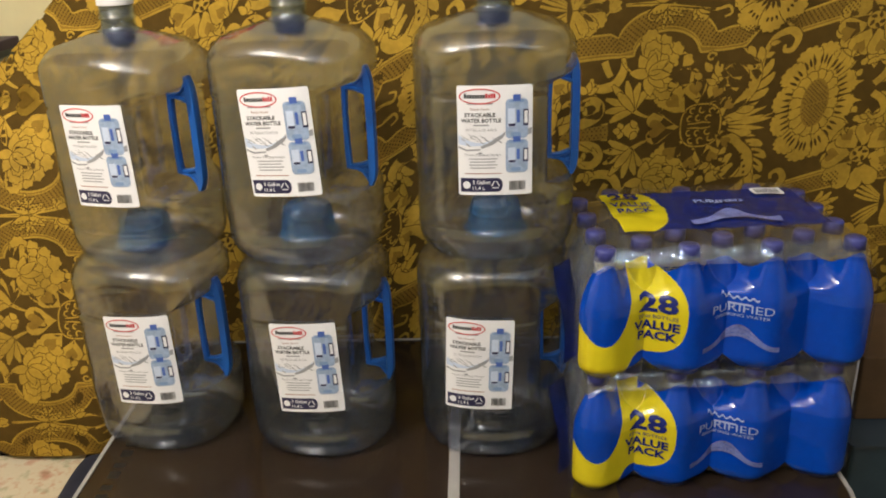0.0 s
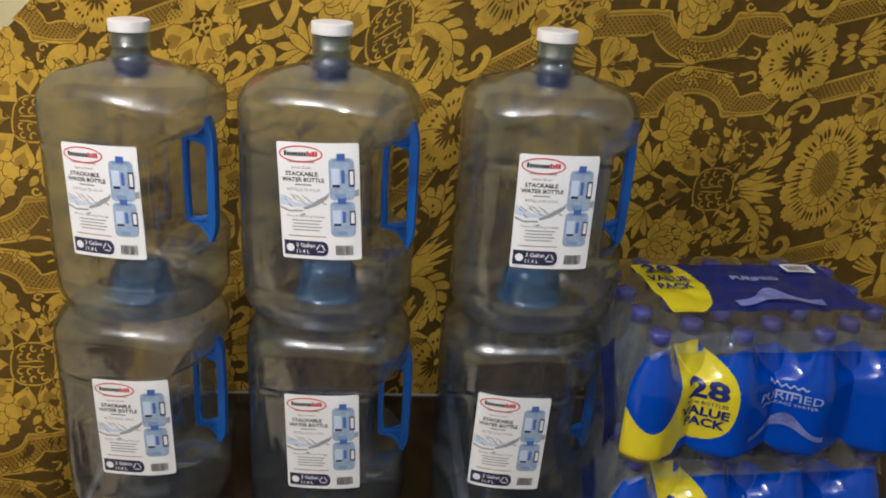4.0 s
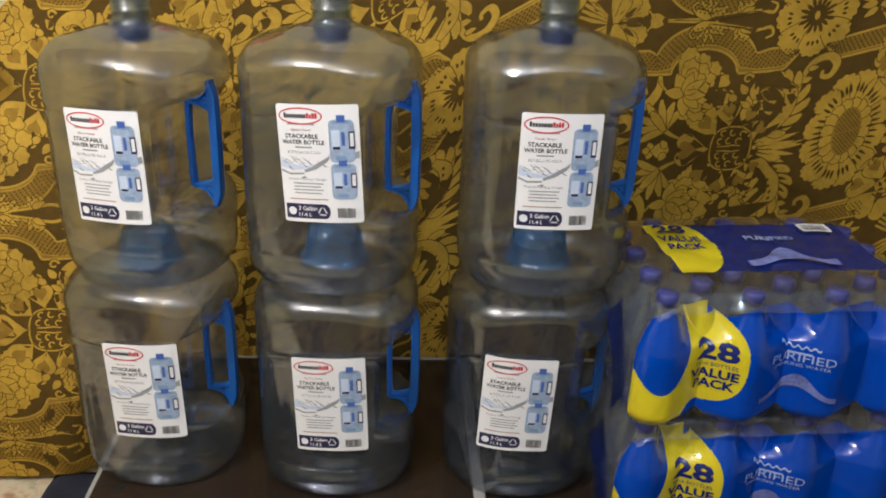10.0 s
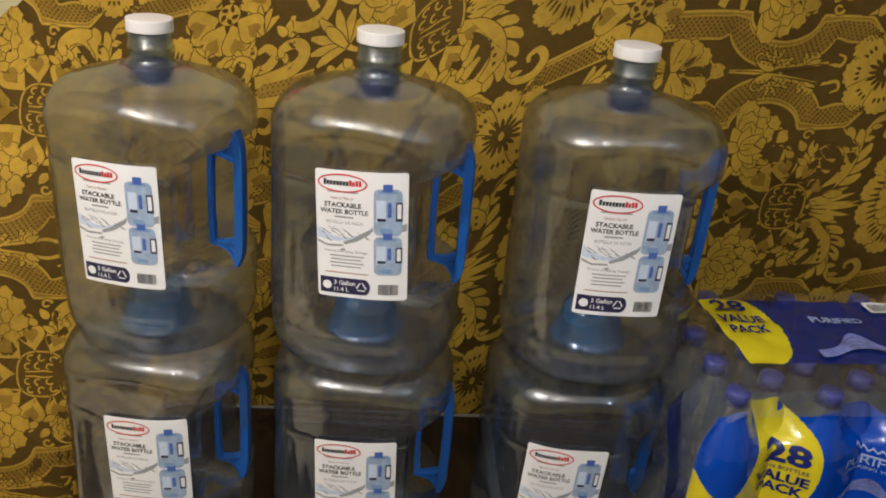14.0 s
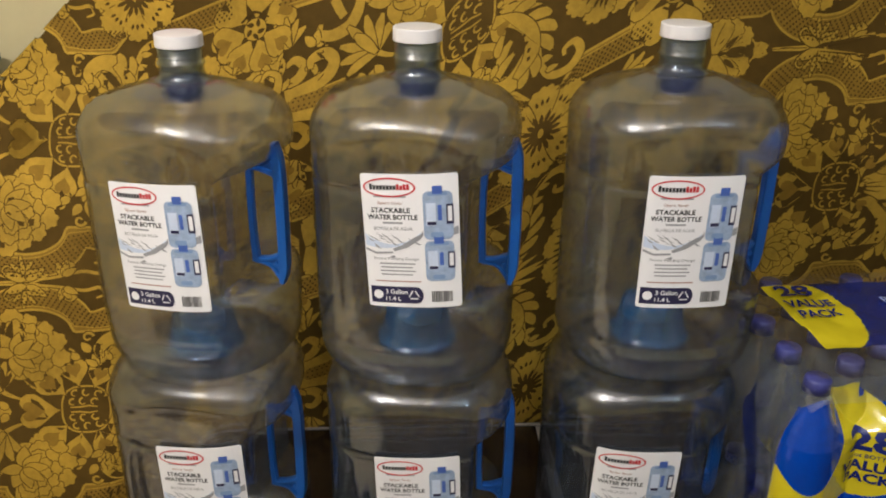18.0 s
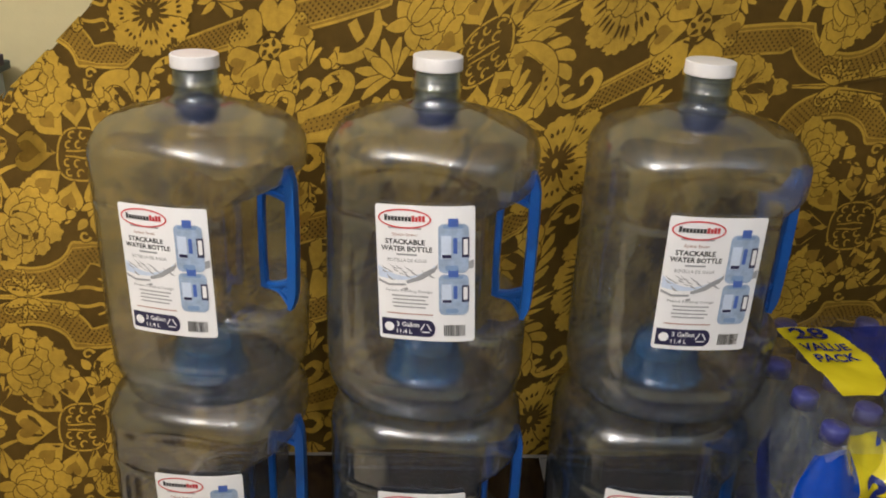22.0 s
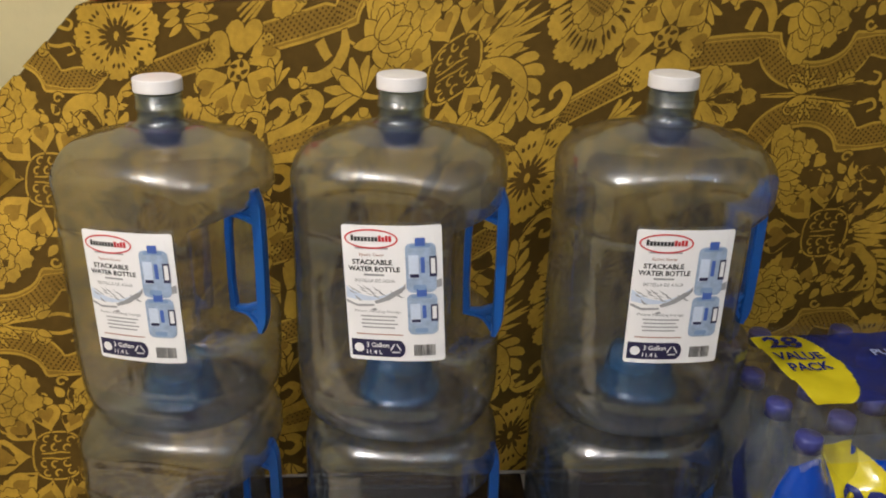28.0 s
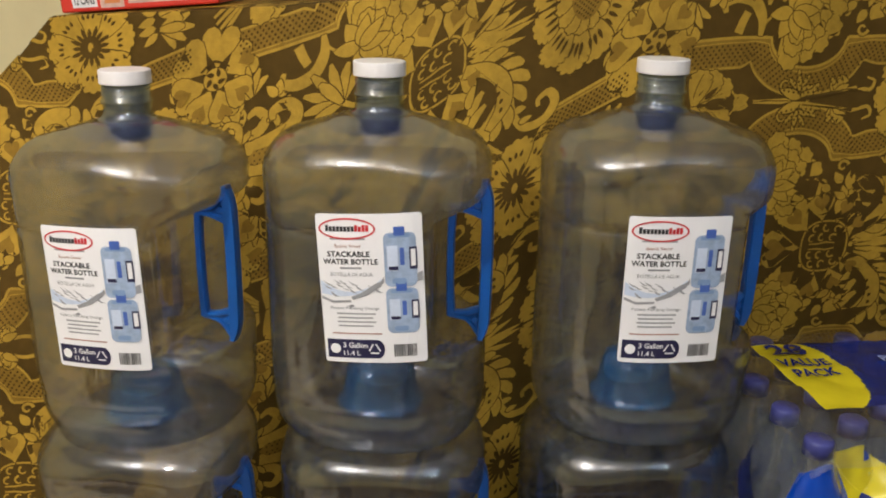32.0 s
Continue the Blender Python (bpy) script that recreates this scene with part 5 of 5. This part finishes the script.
def water_pack(place, words, top_seen):
    pack = empty("water_pack", place, PACK_TURN, label=words, category="water pack", group="shrink-wrapped packs of water")
    x0, x1 = -D / 2 - 0.002, 3 * ROW + D / 2 + 0.002
    nx, nz = 400, 170
    bm = bmesh.new()
    grid = []
    for j in range(nz + 1):
        z = 0.001 + 0.173 * j / nz
        reach = bottle_radius(z) + 0.001
        across = [min(max(x0 + (x1 - x0) * i / nx, -reach), 3 * ROW + reach) for i in range(nx + 1)]
        grid.append([bm.verts.new((x, film_front(x, z), z)) for x in across])
    for j in range(nz):
        for i in range(nx):
            f = bm.faces.new((grid[j][i], grid[j][i + 1], grid[j + 1][i + 1], grid[j + 1][i]))
            c = f.calc_center_median()
            near = min(abs(c.x - k * ROW) for k in range(4))
            blue_top = 0.156 + 0.003 * math.cos(2 * math.pi * c.x / ROW) + 0.009 * math.cos(4 * math.pi * c.x / ROW) + 0.002 * math.sin(61 * c.x)
            if c.z < max(0.0, (near - 0.030) * 0.8):
                f.material_index = 2
            elif in_yellow(c.x, c.z):
                f.material_index = 1
            elif c.z < blue_top:
                f.material_index = 0
            else:
                f.material_index = 2
    front = part("front_film", bm, ["film_blue", "film_yellow", "film"], pack, "tight blue and yellow printed shrink film", smooth=True)
    # lettering on the front
    t = [lettering("28", 0.071, 0.095, 0.026, 0.050, 0.035), lettering("20 oz BOTTLES", 0.071, 0.086, 0.0055, 0.050, 0.01), lettering("VALUE", 0.069, 0.069, 0.0135, 0.060, 0.035), lettering("PACK", 0.071, 0.0535, 0.0135, 0.050, 0.035)]
    part("lettering", draped(joined(t), -0.0020, 0), "film_navy", front)
    t = [lettering("PURIFIED", 0.186, 0.0905, 0.0115, 0.080, 0.0), lettering("DRINKING WATER", 0.186, 0.0830, 0.0048, 0.070, 0.0)]
    part("lettering", draped(joined(t), -0.0020, 0), "film_white", front)
    logo = bmesh.new()
    for k in range(60):
        a = k / 59
        u, w = 0.160 + 0.046 * a, 0.0013
        zc = 0.1105 + 0.0022 * math.sin(a * 31) * (1 - 0.4 * a) + 0.006 * math.exp(-(a * 5) ** 2)
        flat(logo, [(u, zc - w), (u + 0.0009, zc - w + 0.0010 * math.cos(a * 31)), (u + 0.0009, zc + w + 0.0010 * math.cos(a * 31)), (u, zc + w)], 0, lambda x: 0.0)
    flat(logo, rect(0.170, 0.198, 0.1005, 0.1035), 0, lambda x: 0.0)
    part("logo_mark", draped(logo, -0.0020, 0), "film_white", front)
    hill = bmesh.new()
    for k in range(40):
        a, b = k / 40, (k + 1) / 40

        def crest(s):
            return 0.041 + 0.031 * math.exp(-((s - 0.5) / 0.24) ** 2), 0.033 + 0.020 * math.exp(-((s - 0.5) / 0.28) ** 2)

        for n in range(3):
            ta, ba = crest(a)
            tb, bb = crest(b)
            flat(hill, [(0.134 + 0.105 * a, ba + (ta - ba) * n / 3), (0.134 + 0.105 * b, bb + (tb - bb) * n / 3), (0.134 + 0.105 * b, bb + (tb - bb) * (n + 0.93) / 3), (0.134 + 0.105 * a, ba + (ta - ba) * (n + 0.93) / 3)], 0, lambda x: 0.0)
    part("mountain_print", draped(hill, -0.0018, 0), "film_swoosh", front)
    # sides, back and clear top of the wrap
    depth = 7 * D / 2 + D
    back_y = 7 * D / 2 + D / 2 + 0.002
    ny = 40
    for side, xs in ((0, x0), (1, x1)):
        bm = bmesh.new()
        rows = []
        for j in range(17):
            z = 0.002 + 0.182 * j / 16
            row = []
            for i in range(ny + 1):
                y = -D / 2 + 0.02 + (depth - 0.04) * i / ny
                bulge = 0.012 * abs(math.sin(math.pi * (y + D / 2) / D)) * (1 - smooth_step(0.11, 0.185, z)) - 0.008
                inset = 0.020 * smooth_step(0.12, 0.188, z)
                row.append(bm.verts.new((xs + (-1 if side == 0 else 1) * (bulge - inset), y, z)))
            rows.append(row)
        for a, b in zip(rows, rows[1:]):
            for i in range(ny):
                f = bm.faces.new((a[i], a[i + 1], b[i + 1], b[i]))
                c = f.calc_center_median()
                f.material_index = 1
        part("side_film", bm, ["film_blue", "film"], pack, "loose clear end film", smooth=True)
    # the loose edge of the print, curling off the end of the pack
    bm = bmesh.new()
    rows = []
    for j in range(25):
        t = j / 24
        cx = x0 - 0.003 - 0.011 * t ** 2 + 0.004 * math.sin(5 * t)
        cy = 0.026 + 0.020 * math.sin(2.6 * t)
        rows.append([bm.verts.new((cx + 0.014 * q, cy + 0.014 * q + 0.002 * math.sin(3 * q + 6 * t), 0.004 + 0.148 * t)) for q in (-1, -0.5, 0, 0.5, 1)])
    for a, b in zip(rows, rows[1:]):
        for i in range(4):
            bm.faces.new((a[i], a[i + 1], b[i + 1], b[i]))
    part("film_flap", bm, "film_slack", pack, "loose dark blue edge of the printed film", smooth=True)
    top = bmesh.new()
    rows = []
    spots = pack_places()
    for j in range(113):
        y = -0.022 + back_y * j / 112
        row = []
        for i in range(161):
            x = x0 + 0.018 + (x1 - x0 - 0.036) * i / 160
            near = min(math.hypot(x - a, y - b) for a, b in spots)
            z = 0.1872 - 0.002 * smooth_step(0.012, 0.036, near)
            edge = min(i, 160 - i) / 160
            z -= 0.010 * smooth_step(0.06, 0.0, edge) + 0.020 * smooth_step(8.0, 0.0, j)
            row.append(top.verts.new((x, y, z)))
        rows.append(row)
    for a, b in zip(rows, rows[1:]):
        for i in range(160):
            f = top.faces.new((a[i], a[i + 1], b[i + 1], b[i]))
            c = f.calc_center_median()
            on = 0.055 < c.y < 0.215 and 0.035 + 0.03 * (0.215 - c.y) < c.x < 0.335
            yellow = on and (c.x < 0.072 or ((c.x - 0.072) / 0.046) ** 2 + ((c.y - 0.140) / 0.086) ** 2 < 1)
            f.material_index = 1 if yellow else 0 if on else 2
    lid = part("top_film", top, ["film_slack", "film_yellow", "film"], pack, "clear top film with a blue and yellow printed panel", smooth=True)

    def on_top(bm):
        sliced(bm, 0.006, (0, 2))
        for v in bm.verts:
            x, y = v.co.x, v.co.z
            near = min(math.hypot(x - a, y - b) for a, b in spots)
            v.co = Vector((x, y, 0.1877 - 0.002 * smooth_step(0.012, 0.036, near) + 0.0030))
        return bm

    if top_seen:
        t = [lettering("28", 0.068, 0.178, 0.030, 0.046, 0.03), lettering("VALUE", 0.071, 0.148, 0.019, 0.062, 0.03), lettering("PACK", 0.073, 0.123, 0.019, 0.052, 0.03)]
        part("lettering", on_top(joined(t)), "film_navy", lid)
        part("lettering", on_top(lettering("PURIFIED", 0.205, 0.150, 0.014, 0.075, 0.02)), "film_white", lid)
        peak = bmesh.new()
        for k in range(40):
            a, b = k / 40, (k + 1) / 40

            def ridge(q):
                return 0.084 + 0.040 * math.exp(-((q - 0.5) / 0.2) ** 2), 0.066 + 0.022 * math.exp(-((q - 0.5) / 0.28) ** 2)

            for n in range(4):
                (ta, ba), (tb, bb) = ridge(a), ridge(b)
                flat(peak, [(0.140 + 0.130 * a, ba + (ta - ba) * n / 4), (0.140 + 0.130 * b, bb + (tb - bb) * n / 4), (0.140 + 0.130 * b, bb + (tb - bb) * (n + 0.93) / 4), (0.140 + 0.130 * a, ba + (ta - ba) * (n + 0.93) / 4)], 0, lambda x: 0.0)
        part("mountain_print", on_top(peak), "film_swoosh", lid)
        part("price_sticker", on_top(fills([rect(0.270, 0.316, 0.178, 0.208, 0.002)], 0)), "paper", lid, "white barcode sticker")
        for k in range(9):
            part("bar", on_top(fills([rect(0.276 + 0.004 * k, 0.278 + 0.004 * k, 0.183, 0.203)], 0)), "black_ink", lid).location.z = 0.0006
    cos_t, sin_t = math.cos(radians(PACK_TURN)), math.sin(radians(PACK_TURN))
    for x, y in spots:
        copy_thing(SMALL, pose(place[0] + x * cos_t - y * sin_t, place[1] + x * sin_t + y * cos_t, place[2] + 0.0005))
    return pack


SMALL = small_bottle()
PACK_X, PACK_Y = 0.2025, 1.124
water_pack((PACK_X, PACK_Y, TABLE), "full pack of bottled water in blue printed film, on the table", False)
water_pack((PACK_X + 0.004, PACK_Y + 0.004, TABLE + PACK_H + 0.002), "full pack of bottled water in blue film, on another pack", True)
for o in [SMALL, *SMALL.children]:
    bpy.data.objects.remove(o)

# ---- things around the table ----


def cushion_block(x0, x1, y0, y1, z0, z1, soft, lumps, seed):
    """A soft block with a slightly lumpy top."""
    bm = bmesh.new()
    box(bm, x0, x1, y0, y1, z0, z1)
    bmesh.ops.subdivide_edges(bm, edges=bm.edges[:], cuts=18, use_grid_fill=True)
    for v in bm.verts:
        fx, fy = min(v.co.x - x0, x1 - v.co.x), min(v.co.y - y0, y1 - v.co.y)
        if v.co.z > (z0 + z1) / 2:
            v.co.z -= soft * (math.exp(-fx / soft) + math.exp(-fy / soft)) * (v.co.z - z0) / (z1 - z0)
            v.co.z += lumps * noise.noise(Vector((v.co.x * 7 + seed, v.co.y * 7, seed)))
    return bm


bed = empty("day_bed", label="low bed covered in cream floral cotton", category="bed")
part("mattress_cover", cushion_block(-2.0, -0.60, 0.5, 1.66, 0.18, 0.545, 0.03, 0.004, 1.0), "floral", bed, smooth=True)
part("bed_base", one_box(-1.97, -0.63, 0.53, 1.63, 0.0, 0.18), "steel", bed)
tagged(part("folded_trousers", cushion_block(-0.755, -0.612, 1.08, 1.490, 0.540, 0.574, 0.016, 0.012, 5.0), "navy_cloth", smooth=True), "folded navy cloth lying on the floral bed", "clothes")
tagged(part("dark_jacket", cushion_block(-1.30, -0.90, 1.50, 1.60, 0.538, 0.562, 0.010, 0.006, 9.0), "navy_cloth", smooth=True), "crumpled dark jacket lying on the floral bed", "clothes")

tagged(part("folded_shirt", cushion_block(-1.15, -0.805, 1.02, 1.335, 0.538, 0.562, 0.010, 0.006, 13.0), "navy_cloth", smooth=True), "folded navy shirt lying on the floral bed", "clothes")

tote = empty("storage_box", label="blue-grey storage box standing beside the table", category="box")
part("body", rim(rounded_rect(0.632, 0.965, 1.23, 1.59, 0.006), rounded_rect(0.636, 0.961, 1.234, 1.586, 0.004), 0.004, 0.735), "teal_box", tote)
part("base", slab(rounded_rect(0.637, 0.960, 1.235, 1.585, 0.004), 0.0, 0.006), "teal_box", tote)
part("lid", slab(rounded_rect(0.627, 0.970, 1.225, 1.595, 0.008), 0.735, 0.741), "lid_edge", tote, "pale blue-grey lid")
tagged(part("cardboard_box", one_box(0.66, 0.96, 1.30, 1.50, 0.7415, 0.86, bevel=0.003), "card"), "brown cardboard box lying on the storage box", "box")
tagged(part("paper_sheet", one_box(0.655, 0.6585, 1.31, 1.40, 0.7415, 0.85), "paper"), "white paper propped against the cardboard box", "paper")

# red drinks carton on the upper fold
carton = empty("can_carton", (-0.640, 1.735, CLOTH_TOP + 0.0135), label="red carton of twelve drink cans on the draped cloth", category="can carton")
carton.matrix_basis = pose(-0.677, 1.735, CLOTH_TOP + 0.0025, 0, -4.60, -4)
part("card_body", one_box(0, 0.228, 0, 0.125, 0, 0.13, bevel=0.003), "red_card", carton)


def carton_panel(name, x0, x1, z0, z1, mat, lean=0.0, lift=0.0006):
    bm = bmesh.new()
    flat(bm, [(x0, z0), (x1, z0), (x1 + lean, z1), (x0 + lean, z1)], -lift, lambda x: 0.0)
    return part(name, bm, mat, carton)


tag = carton_panel("white_panel", 0.018, 0.054, 0.006, 0.075, "paper", -0.004)
part("lettering", moved(joined([lettering("NOW", 0.035, 0.024, 0.010, 0.022, 0.02), lettering("12 CANS", 0.036, 0.010, 0.011, 0.029, 0.02)]), -0.0012), "black_ink", tag)
carton_panel("picture_panel", 0.058, 0.092, 0.004, 0.080, "pale_card")
carton_panel("picture_blot", 0.064, 0.086, 0.010, 0.026, "orange_ink", 0.004, 0.0012)
carton_panel("pink_panel", 0.098, 0.190, 0.008, 0.090, "pale_card", 0.012)
carton_panel("brand_band", 0.116, 0.172, 0.020, 0.085, "red_ink", 0.010, 0.0012)

# things behind, past the slanting border of the cloth
bin_ = empty("clear_tote", label="clear plastic tote with a pale blue tint", category="tote")
part("body", one_box(-1.40, -1.03, 1.82, 2.10, 0.0, 1.262, bevel=0.01), "tote", bin_)
part("lid", one_box(-1.41, -1.02, 1.81, 2.11, 1.262, 1.280, bevel=0.004), "teal_box", bin_)
tagged(part("game_box", one_box(-1.30, -1.005, 1.85, 2.05, 1.281, 1.303, bevel=0.003), "purple"), "flat dark purple box lying on the tote", "box")
